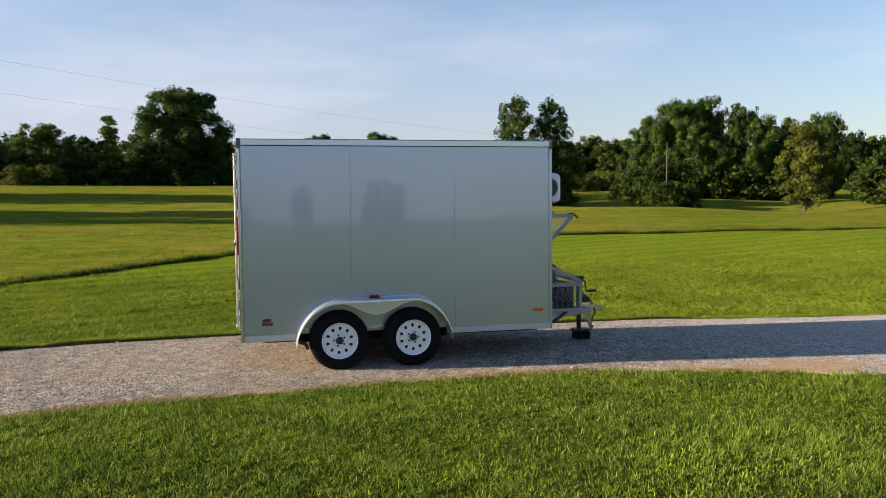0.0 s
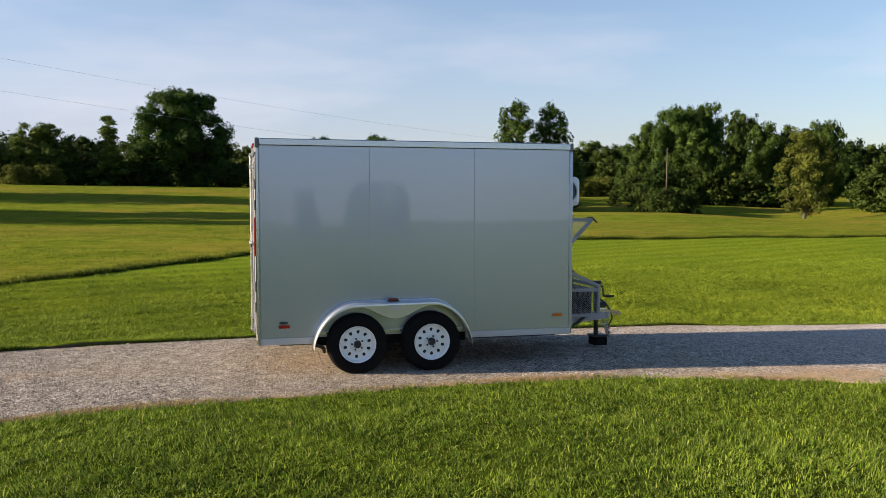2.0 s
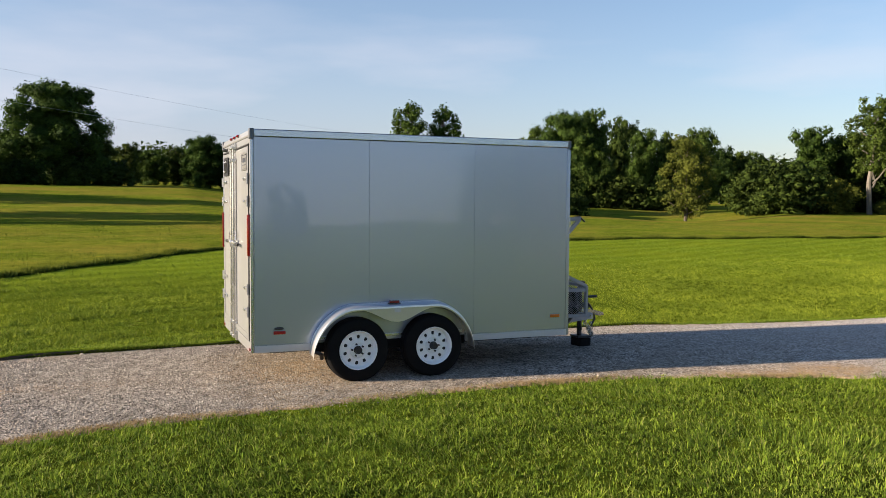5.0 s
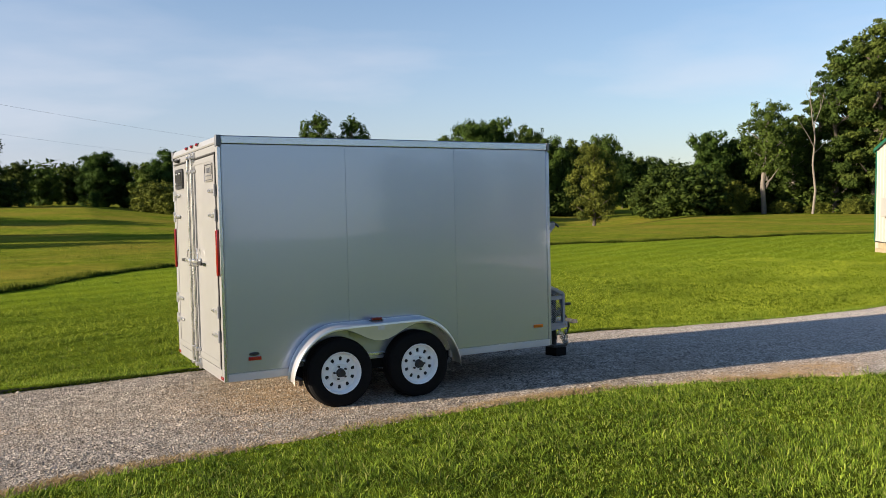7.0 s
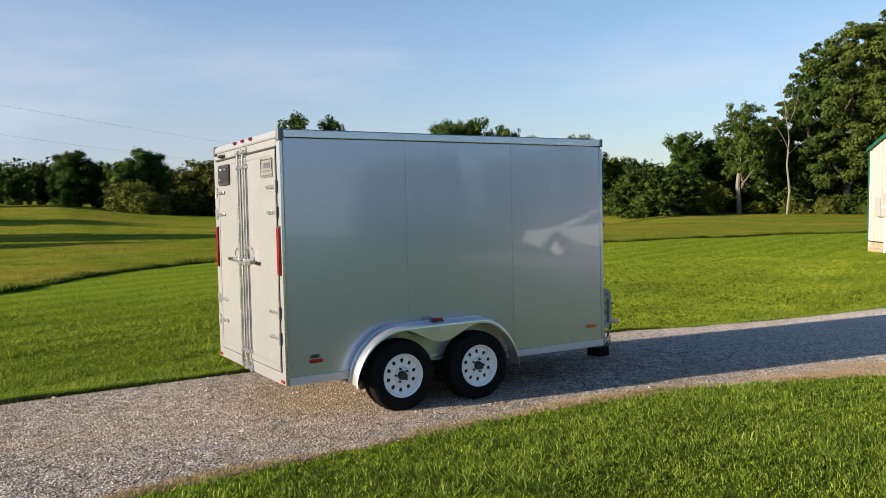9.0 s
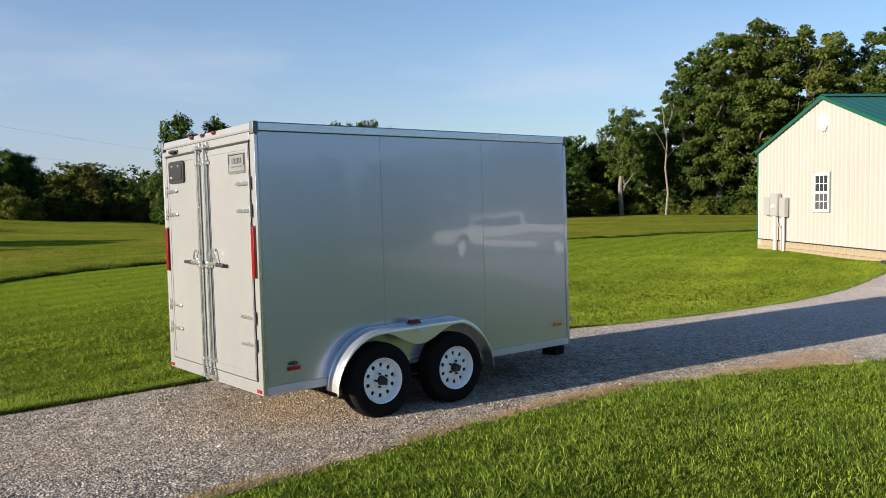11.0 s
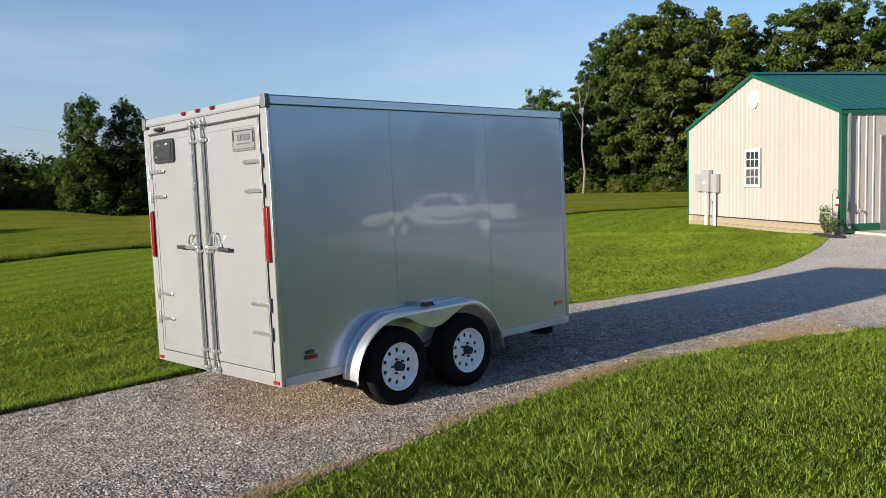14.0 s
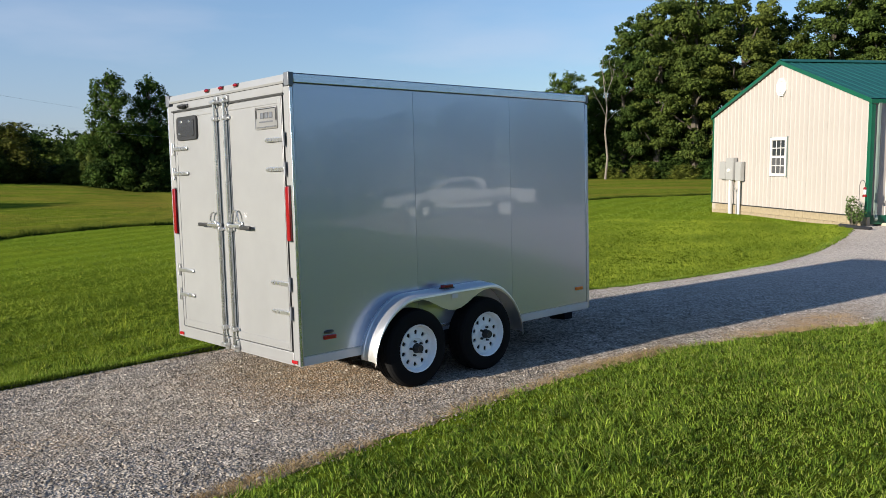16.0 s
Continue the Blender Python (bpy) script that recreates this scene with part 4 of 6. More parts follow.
def mesh_sheet(at, nu, nv, r):
    """Expanded metal: crossing diagonal strands over the unit square given by at(u, v)."""
    bm = B()
    n = nu + nv
    for k in range(1, n):
        for flip in (False, True):
            u0, v0 = (k / nu, 0.0) if k <= nu else (1.0, (k - nu) / nv)
            u1, v1 = (0.0, k / nv) if k <= nv else ((k - nv) / nu, 1.0)
            a, b = (at(u0, v0), at(u1, v1)) if not flip else (at(1 - u0, v0), at(1 - u1, v1))
            bar(bm, a, b, r, r * 0.6)
    return bm


for y in (CY0, CY1):
    part("mesh", mesh_sheet(lambda u, v: (3.70 + 0.59 * u, y, 0.48 + 0.30 * v), 17, 11, 0.0045), WHITE_PAINT, cage, "pale expanded metal mesh", False)
    part("mesh", mesh_sheet(lambda u, v: (3.70 + 0.59 * u, y, 0.80 + v * (0.31 - 0.275 * u)), 17, 8, 0.0045), WHITE_PAINT, cage, "", False)
# dark backing added so that the cage looks dark behind its mesh
part("cage_backing", box(B(), 3.72, 4.26, 0.72, 1.42, 0.47, 0.80, 0.02), RUBBER, cage, "dark backing box that fills the cage behind the mesh")
part("gas_bottle", ball(box(B(), 3.71, 4.02, 0.74, 1.4, 0.70, 0.98, 0.05), (4.06, 1.07, 0.97), 0.10, 0.10, 0.07), STEEL_BLACK, cage)
# the raised mesh lid
lid = part("cage_lid", bar(bar(bar(B(), (3.69, 0.66, 1.69), (4.22, 0.66, 1.69), 0.03, 0.045), (4.21, 0.66, 1.685), (3.69, 0.66, 1.15), 0.03, 0.045), (4.21, 0.66, 1.685), (4.21, 1.46, 1.685), 0.03, 0.045), WHITE_PAINT, trailer, "raised pale lid frame with fine mesh")
part("mesh", mesh_sheet(lambda u, v: (3.69 + 0.50 * u * v, 0.66, 1.16 + 0.51 * v), 14, 14, 0.006), ALU, lid, "", False)
bm = pipe(B(), [(4.16, 0.70, 1.71), (4.24, 0.70, 1.715), (4.30, 0.68, 1.655)], 0.012)
part("latch", bm, BLACK, lid, "black latch")
bm = B()
for x in (3.78, 3.92):
    pipe(bm, [(x, 0.7, 1.705), (x + 0.02, 0.7, 1.735), (x + 0.06, 0.7, 1.74)], 0.007)
part("lid_hooks", bm, STEEL_BLACK, lid)

# roof-height air unit on the nose
bm = box(B(), L + 0.012, 4.095, 0.72, 1.42, 1.86, 2.245, 0.07)
unit = part("air_unit", bm, UNIT_WHITE, trailer, "white rounded air unit on the nose wall")
bm = B()
lathe(bm, [(0.125, 0.0), (0.135, -0.012), (0.14, 0.0)], (3.90, 0.72, 2.055), 32)
part("fan_ring", bm, VINYL, unit)
bm = lathe(B(), [(0.001, -0.002), (0.124, -0.002)], (3.90, 0.72, 2.055), 32)
part("fan_opening", bm, DARK_CAP, unit)
for k in range(5):
    bm = lathe(B(), [(0.022 + k * 0.022, -0.006), (0.026 + k * 0.022, -0.010), (0.030 + k * 0.022, -0.006)], (3.90, 0.72, 2.055), 28)
    part("grille_ring", bm, STEEL_BLACK, unit)

jack_block = thing("jack_block", pose(4.50, 1.06, gh(4.50, 1.06), 0, 0, 4), "dark wooden block under the trailer jack", "wooden block")
part("block", box(B(), -0.085, 0.085, -0.11, 0.11, -0.02, 0.098 - gh(4.46, 1.09) - 0.016, 0.008), RUBBER, jack_block)

# ---------- the farm building ----------
CL, CR = Vector((24.5, 10.2)), Vector((19.95, 3.12))
D = (CL - CR).normalized()                     # along the gable, near corner to far corner
N = Vector((D.y, -D.x))                        # away from the gable, along the ridge
GW, GL, SILL, EAVE, PEAK = (CL - CR).length, 14.0, 0.36, 3.43, 4.87
shed = thing("farm_building", Matrix(((D.x, N.x, 0, CR.x), (D.y, N.y, 0, CR.y), (0, 0, 1, 0), (0, 0, 0, 1))), "cream steel-sided farm building with a green metal roof", "building")
# local: x along the gable (0 near corner), y along the ridge (0 at the gable), z up


def ribbed(at, width, top, z0, pitch=0.229, rib=0.018, t=0.004):
    """Trapezoid-ribbed sheet, one metal panel; top(u): its upper edge."""
    bm = B()
    us = []
    u = 0.0
    while u < width - 1e-6:
        for du, h in ((0.0, 0), (pitch * 0.70, 0), (pitch * 0.76, rib), (pitch * 0.90, rib), (pitch * 0.96, 0)):
            if u + du < width - 1e-4:
                us.append((u + du, h))
        u += pitch
    us.append((width, 0))
    lo = [bm.verts.new(at(a, h, z0)) for a, h in us]
    hi = [bm.verts.new(at(a, h, top(a))) for a, h in us]
    for i in range(len(us) - 1):
        bm.faces.new((lo[i], lo[i + 1], hi[i + 1], hi[i]))
    return bm


def gable_top(u):
    return EAVE + (PEAK - EAVE) * (1 - abs(u - GW / 2) / (GW / 2))


wall = part("wall_gable", box(B(), 0.02, GW - 0.02, 0.03, 0.12, SILL, EAVE - 0.02), SIDING, shed, "", False)
bm = prism(B(), [(0.05, EAVE - 0.02), (GW - 0.05, EAVE - 0.02), (GW / 2, PEAK - 0.05)], lambda u, v: (u, 0.03, v), (0, 0.09, 0))
part("wall_gable_top", bm, SIDING, shed, "", False)
n_pan = 9
pw = GW / n_pan
for k in range(n_pan):
    o = k * pw
    part("siding_panel", ribbed(lambda a, h, z, o=o: (o + a, 0.024 - h, z), pw - 0.003, lambda a, o=o: gable_top(o + a) - 0.03, SILL), SIDING, wall, "", False)
DV0, DV1, DZ = 1.24, 4.06, 2.72                # the overhead door's opening in the front wall
front = part("wall_front", box(box(box(B(), 0.03, 0.12, 0.125, DV0, SILL, EAVE), 0.03, 0.12, DV0, DV1, DZ, EAVE), 0.03, 0.12, DV1, GL, SILL, EAVE), SIDING, shed, "", False)
for o, wide, z0 in [(0.14, 1.09, SILL), (DV0, 1.41, DZ), (DV0 + 1.413, 1.41, DZ)] + [(DV1 + 0.003 + k * 0.915, 0.912, SILL) for k in range(10)]:
    part("siding_panel", ribbed(lambda a, h, z, o=o: (0.026 - h, o + a, z), wide, lambda a: EAVE - 0.02, z0), SIDING, front, "", False)
part("wall_back", box(B(), GW - 0.12, GW - 0.01, 0.125, GL, SILL - 0.5, EAVE), SIDING, shed, "", False)
part("wall_end", box(B(), 0.13, GW - 0.13, GL - 0.1, GL, SILL - 0.5, EAVE + 1.4), SIDING, shed, "", False)
# roof slopes with standing ribs
for s in (0, 1):
    def at(a, h, v, s=s):
        f = v
        u = GW / 2 + (GW / 2 + 0.04) * f * (1 if s else -1)
        z = PEAK + 0.06 - (PEAK - EAVE) * (GW / 2 + 0.04) / (GW / 2) * f
        return (u, a - 0.05, z + h)
    bm = ribbed(at, GL + 0.19, lambda a: 0.0, 1.0, 0.305, 0.011)
    part("roof", bm, ROOF, shed, "green ribbed metal roof", False)
    # verge trim along the gable
    u0 = GW + 0.045 if s else -0.045
    ze = EAVE - (PEAK - EAVE) * 0.045 / (GW / 2)
    poly = [(u0, ze - 0.045), (GW / 2, PEAK - 0.03), (GW / 2, PEAK + 0.085), (u0, ze + 0.07)]
    part("verge_trim", prism(B(), poly, lambda u, v: (u, -0.075, v), (0, 0.03, 0)), GREEN, shed, "dark green verge trim", False)
    poly = [(u0, ze - 0.02), (GW / 2, PEAK - 0.02), (GW / 2, PEAK + 0.04), (u0, ze + 0.03)]
    part("soffit", prism(B(), poly, lambda u, v: (u, -0.044, v), (0, 0.06, 0)), GREEN, shed, "", False)
    part("eave_trim", box(B(), *sorted((u0 - 0.02, u0 + 0.03)), -0.06, GL + 0.14, ze - 0.07, ze + 0.04, 0.006), GREEN, shed, "green eave gutter")
part("ridge_cap", prism(B(), [(-0.22, -0.05), (0, 0.03), (0.22, -0.05), (0.22, -0.03), (0, 0.05), (-0.22, -0.03)], lambda u, v: (GW / 2 + u, -0.06, PEAK + 0.08 + v), (0, GL + 0.2, 0)), ROOF, shed, "", False)
# corner trims
for a, b in ((-0.02, 0.10), (GW - 0.06, GW + 0.02)):
    part("corner_trim", box(B(), a, b, -0.012, 0.03, SILL - 0.02, EAVE - 0.02, 0.006), GREEN, shed, "dark green corner trim")
part("corner_trim", box(B(), -0.016, 0.028, 0.031, 0.11, SILL - 0.02, EAVE - 0.1, 0.006), GREEN, shed)
spout_pts = [(-0.07, 0.20, EAVE - 0.07), (-0.045, 0.20, EAVE - 0.25), (-0.045, 0.20, 0.42), (-0.16, 0.16, 0.27)]
bm = B()
for p, q in zip(spout_pts, spout_pts[1:]):
    bar(bm, p, q, 0.07, 0.06)
part("downspout", bm, GUTTER, shed, "grey-green downspout")
part("base_trim", box(B(), 0.10, GW - 0.06, -0.006, 0.028, SILL - 0.03, SILL, 0.003), STEEL_BLACK, shed, "thin dark base flashing")
part("base_trim", box(B(), -0.012, 0.03, 0.11, DV0 - 0.02, SILL - 0.22, SILL + 0.02, 0.006), GREEN, shed)
# block footing
footing = part("footing", box(B(), 0.012, GW - 0.01, 0.02, 0.2, -0.6, SILL - 0.03), MORTAR, shed, "tan block footing", False)
bm = box(B(), 0, 0.396, -0.012, 0.02, 0, 0.194, 0.006)
BLK = mesh_of("block", bm, BLOCK)
for row in range(4):
    for k in range(21):
        u = k * 0.406 + (0.203 if row % 2 else 0.0)
        if u + 0.396 > GW:
            continue
        shared("block", BLK, footing, Matrix.Translation((u + 0.006, 0, SILL - 0.03 - 0.2 * (row + 1))))

# gable window
WX0, WX1, WZ0, WZ1 = 3.78, 4.66, 1.36, 2.58
win = new("window")
win.parent = shed
tagged(win, "white vinyl double-hung window with grilles")
bm = B()
for a, b, c, d in ((WX0, WX1, WZ1 - 0.09, WZ1), (WX0, WX1, WZ0, WZ0 + 0.09), (WX0, WX0 + 0.08, WZ0 + 0.09, WZ1 - 0.09), (WX1 - 0.08, WX1, WZ0 + 0.09, WZ1 - 0.09)):
    box(bm, a, b, -0.035, 0.02, c, d, 0.006)
part("window_frame", bm, VINYL, win)
part("meeting_rail", box(B(), WX0 + 0.08, WX1 - 0.08, -0.022, 0.01, (WZ0 + WZ1) / 2 - 0.035, (WZ0 + WZ1) / 2 + 0.035, 0.004), VINYL, win)
for a, b in ((WX0 - 0.02, WX0 - 0.001), (WX1 + 0.001, WX1 + 0.02)):
    part("window_edge", box(B(), a, b, -0.02, 0.02, WZ0 - 0.02, WZ1 + 0.02), GUTTER, win)
for z0, z1 in ((WZ0 + 0.09, (WZ0 + WZ1) / 2 - 0.035), ((WZ0 + WZ1) / 2 + 0.035, WZ1 - 0.09)):
    px = np.linspace(WX0 + 0.08, WX1 - 0.08, 4)
    pz = np.linspace(z0, z1, 3)
    for i in range(3):
        for j in range(2):
            part("pane", box(B(), px[i] + 0.012, px[i + 1] - 0.012, -0.008, -0.003, pz[j] + 0.012, pz[j + 1] - 0.012), GLASS if z0 > 1.9 else SCREEN, win, "", False)
    bm = B()
    for i in (1, 2):
        box(bm, px[i] - 0.012, px[i] + 0.012, -0.016, -0.002, z0, z1)
    box(bm, px[0], px[3], -0.015, -0.002, pz[1] - 0.012, pz[1] + 0.012)
    part("grille", bm, VINYL, win, "", False)
# octagonal gable vent
VX, VZ = GW / 2 - 0.04, 4.13
vent = new("gable_vent")
vent.parent = shed
tagged(vent, "white octagonal louvred gable vent")
poly = [(0.27 * math.cos(math.pi * (k + 0.5) / 4), 0.30 * math.sin(math.pi * (k + 0.5) / 4)) for k in range(8)]
part("vent_body", prism(B(), poly, lambda u, v: (VX + u, -0.035, VZ + v), (0, 0.05, 0)), VINYL, vent, "", False)
for k in range(7):
    z = VZ - 0.20 + k * 0.066
    part("louvre", bar(B(), (VX - 0.15, -0.045, z), (VX + 0.15, -0.045, z), 0.02, 0.05), VINYL, vent)
# electric meter set
meter = new("meter_set")
meter.parent = shed
tagged(meter, "grey electric meter boxes with conduits")
for a, b, z0, z1, d in ((7.26, 7.68, 1.20, 1.83, 0.12), (6.66, 7.14, 1.19, 1.96, 0.17), (6.18, 6.55, 1.17, 1.82, 0.15)):
    bx = part("meter_box", box(B(), a, b, -d, -0.018, z0, z1, 0.012), METER, meter)
    part("box_lid", box(B(), a + 0.015, b - 0.015, -d - 0.012, -d - 0.001, z0 + 0.02, z1 - 0.02, 0.005), METER, bx)
part("meter_dial", lathe(B(), [(0.001, -0.06), (0.05, -0.055), (0.062, -0.03), (0.07, 0.0)], (6.92, -0.185, 1.52), 24), VINYL, meter, "round glass meter")
for u, z0 in ((6.98, 1.19), (6.38, 1.17), (6.86, 1.19)):
    part("conduit", rod(B(), (u, -0.09, -0.6), (u, -0.09, z0), 0.045 if u != 6.86 else 0.03, None, 10), VINYL if u != 6.86 else METER, meter, "pale conduit")
part("tap", pipe(B(), [(6.60, -0.05, -0.2), (6.60, -0.05, 0.72), (6.66, -0.10, 0.86), (6.58, -0.13, 0.95)], 0.022), METER, meter)
# front door bay
dr = part("overhead_door", box(B(), 0.20, 0.24, DV0, DV1, SILL - 0.3, DZ + 0.1, 0.006), VINYL, shed, "white panelled overhead door, closed")
for k in range(4):
    for j in range(4):
        part("door_panel", box(B(), 0.188, 0.2, DV0 + 0.09 + j * 0.68, DV0 + 0.09 + j * 0.68 + 0.6, 0.12 + k * 0.66, 0.12 + k * 0.66 + 0.50, 0.01), VINYL, dr)
for v in (DV0 - 0.03, DV1):
    part("door_jamb", box(B(), -0.004, 0.19, v, v + 0.03, SILL - 0.3, DZ + 0.06, 0.004), SIDING, shed, "cream door jamb")
part("door_head", box(B(), -0.004, 0.19, DV0, DV1, DZ, DZ + 0.06, 0.004), GUTTER, shed, "dark flashing over the door")
part("spigot", pipe(B(), [(0.0, 0.5, 0.75), (-0.10, 0.5, 0.78), (-0.13, 0.5, 0.70)], 0.018), METER, shed)

def at_shed(u, v):
    p = CR + D * u + N * v
    return p.x, p.y


apron_z = gh(*at_shed(-0.5, 2.6)) + 0.03
corners = [at_shed(u, v) for u, v in ((0.02, 0.45), (-1.5, 0.4), (-1.5, 4.4), (0.02, 4.4))]
apron = mesh_of("door_apron", prism(B(), corners, lambda x, y: (x, y, apron_z - 0.15), (0, 0, 0.17)), CONCRETE)
tagged(new("door_apron", apron), "tan concrete slab before the overhead door", "concrete slab", kind="structure")

px_, py_ = at_shed(-0.05, -0.6)
spout = thing("drain_pipe", pose(px_, py_, gh(px_, py_) + 0.05, 0, 0, math.degrees(math.atan2(D.y, D.x))), "black corrugated drain pipe lying by the building corner", "drain pipe")
bm = B()
for k in range(15):
    rod(bm, (-0.9 + k * 0.085, 0.04 * math.sin(k * 0.4), 0), (-0.9 + k * 0.085 + 0.045, 0.04 * math.sin(k * 0.4), 0), 0.055, None, 12)
    rod(bm, (-0.9 + k * 0.085 + 0.045, 0.04 * math.sin(k * 0.4), 0), (-0.9 + k * 0.085 + 0.085, 0.04 * math.sin(k * 0.4), 0), 0.048, None, 12)
part("pipe", bm, BLACK, spout)
hx_, hy_ = at_shed(-0.12, -0.35)
hook = thing("shepherd_hook", pose(hx_, hy_, gh(hx_, hy_), 0, 0, math.degrees(math.atan2(D.y, D.x))), "dark iron shepherd's hook with a red feeder", "garden hook")
part("stake", pipe(B(), [(0, 0, -0.1), (0, 0, 1.12), (-0.03, 0, 1.22), (-0.10, 0, 1.27), (-0.18, 0, 1.25), (-0.22, 0, 1.18), (-0.22, 0, 1.10)], 0.007), STEEL_BLACK, hook)
fd = part("feeder", rod(ball(B(), (-0.22, 0, 1.05), 0.045, 0.045, 0.04), (-0.22, 0, 0.88), (-0.22, 0, 1.04), 0.03, None, 14), RED_LENS, hook, "red and clear bird feeder")
part("feeder_tray", rod(B(), (-0.22, 0, 0.83), (-0.22, 0, 0.88), 0.06, None, 14), RED_LENS, fd)
part("feeder_bottle", rod(B(), (-0.22, 0, 0.90), (-0.22, 0, 1.02), 0.034, None, 14), STICKER, fd)

# ---------- trees ----------
def leaf_cloud(rng, blobs, count, size, inner=0.62, rough=0.45):
    """Leaf sprays over the shells of many ellipsoids: verts and triangles."""
    b = np.array(blobs)
    vol = (b[:, 3] * b[:, 4] * b[:, 5]) ** 0.7
    pick = rng.choice(len(b), count, p=vol / vol.sum())
    d = rng.normal(size=(count, 3))
    d /= np.linalg.norm(d, axis=1)[:, None]
    r = rng.uniform(inner, 1.0, count) ** 0.6 * (1 + np.clip(0.13 * rng.normal(size=count), -0.4, 0.34))
    c = b[pick, :3] + d * b[pick, 3:] * r[:, None]
    s = size * rng.uniform(0.5, 1.4, count)[:, None]
    n = d + rng.normal(size=(count, 3)) * rough + np.array([-0.1, 0, 0.3])
    n /= np.linalg.norm(n, axis=1)[:, None]
    a = np.cross(n, rng.normal(size=(count, 3)))
    a /= np.linalg.norm(a, axis=1)[:, None]
    k = np.cross(n, a)
    v = np.stack([c - a * s * 1.1, c + a * s * 0.8 - k * s * 0.62, c + a * s * 0.55 + k * s * 0.7], 1).reshape(-1, 3)
    return v, np.arange(count * 3).reshape(-1, 3)


def leaf_cores(rng, blobs, share):
    """Dense twiggy hearts of the leaf clumps: rough eight-sided lumps, well inside the outer leaves."""
    octa = np.array([(1, 0, 0), (0, 1, 0), (-1, 0, 0), (0, -1, 0), (0, 0, 1), (0, 0, -1)], float)
    tri = np.array([(0, 1, 4), (1, 2, 4), (2, 3, 4), (3, 0, 4), (1, 0, 5), (2, 1, 5), (3, 2, 5), (0, 3, 5)])
    b = np.array(blobs)
    off = octa[None] * (share * rng.uniform(0.75, 1.15, (len(b), 6, 1))) * b[:, None, 3:] + rng.normal(0, 0.06, (len(b), 6, 3)) * b[:, None, 3:]
    v = (b[:, None, :3] + off).reshape(-1, 3)
    return v, (np.arange(len(b))[:, None, None] * 6 + tri[None]).reshape(-1, 3)


def limb(bm, a, b, r0, r1, bend, rng, seg=6):
    pts = []
    a, b = Vector(a), Vector(b)
    for i in range(4):
        f = i / 3
        p = a.lerp(b, f) + Vector((rng.normal() * bend, rng.normal() * bend, 0)) * math.sin(math.pi * f)
        pts.append(p)
    for i in range(3):
        rod(bm, pts[i], pts[i + 1], r0 + (r1 - r0) * i / 3, r0 + (r1 - r0) * (i + 1) / 3, seg)
    return pts


def crown_width(shape, g):
    """Share of the full spread at height g of the crown, 0 at its foot and 1 at its top."""
    if shape == "round":
        return math.sqrt(max(0.05, 1 - ((g - 0.38) / 0.66) ** 2))
    if shape == "cone":
        return 1.02 - 0.94 * g
    if shape == "plume":
        return 1.1 - 0.8 * g ** 1.4
    return 0.60 + 0.40 * math.sin(math.pi * min(1, g * 1.05))


def tree_kind(seed, h, spread, base, shape, leaves, size, leaf, bark=BARK, lean=0.0, gap=1.0, flat=0.85, limbs=2, core=0.55, rough=0.45):
    """Meshes of one kind of tree of height h: trunk with limbs, and a crown of leaf sprays on clumps held by the limbs."""
    rng = np.random.RandomState(seed)
    bm = B()
    top = (lean * h, rng.normal() * 0.02 * h, h * 0.86)
    limb(bm, (0, 0, -0.4), top, h * 0.026, h * 0.006, h * 0.012, rng, 8)
    blobs, hearts = [], []
    n = int(46 * gap)
    for i in range(n):
        f = base + (0.97 - base) * (i + 0.5) / n
        g = (f - base) / (1 - base)
        w = crown_width(shape, g)
        a = i * 2.4 + rng.uniform(-0.5, 0.5)
        # most clumps sit on the outside of the crown, some within
        reach = spread * w * (rng.uniform(0.70, 0.96) if i % 4 else rng.uniform(0.2, 0.6))
        p = Vector((lean * h * f + reach * math.cos(a), reach * math.sin(a), h * f + rng.uniform(-0.03, 0.03) * h))
        s = spread * rng.uniform(0.16, 0.30) * (0.55 + 0.45 * w)
        blobs.append((p.x, p.y, p.z, s * 1.1, s * 1.1, s * (1.2 if shape == "plume" else flat)))
        hearts.append(blobs[-1])
        if i % limbs == 0:
            start = Vector((lean * h * f * 0.8, 0, max(0.10 * h, h * (f - 0.14))))
            limb(bm, start, p, h * 0.009, h * 0.002, h * 0.010, rng, 4)
        for _ in range(5):
            q = p + Vector((rng.normal(), rng.normal(), rng.normal() * 0.75)).normalized() * s * rng.uniform(0.6, 1.15)
            k = rng.uniform(0.30, 0.55)
            blobs.append((q.x, q.y, q.z, s * k * 1.15, s * k * 1.15, s * k * flat))
    inner = int(24 * gap * (1 if flat > 0.6 else 0.35))
    for i in range(inner):
        f = base + (0.92 - base) * (i + 0.5) / inner
        w = spread * crown_width(shape, (f - base) / (1 - base))
        a = i * 2.4
        blobs.append((lean * h * f + math.cos(a) * w * 0.3, math.sin(a) * w * 0.3, h * f, w * 0.32, w * 0.32, w * 0.28))
        hearts.append((*blobs[-1][:3], w * 0.46, w * 0.46, w * 0.40))
    tip = spread * (0.05 if shape == "cone" else 0.16)
    blobs.append((lean * h, 0, h * 0.95, tip, tip, h * 0.06))
    v, q = leaf_cloud(rng, blobs, leaves, size, 0.62, rough)
    v2, q2 = leaf_cores(rng, hearts, core)
    tm = mesh_of("trunk", bm, bark, True)
    cm = raw_mesh("crown", np.concatenate([v, v2]), np.concatenate([q, q2 + len(v)]), leaf)
    return tm, cm, h


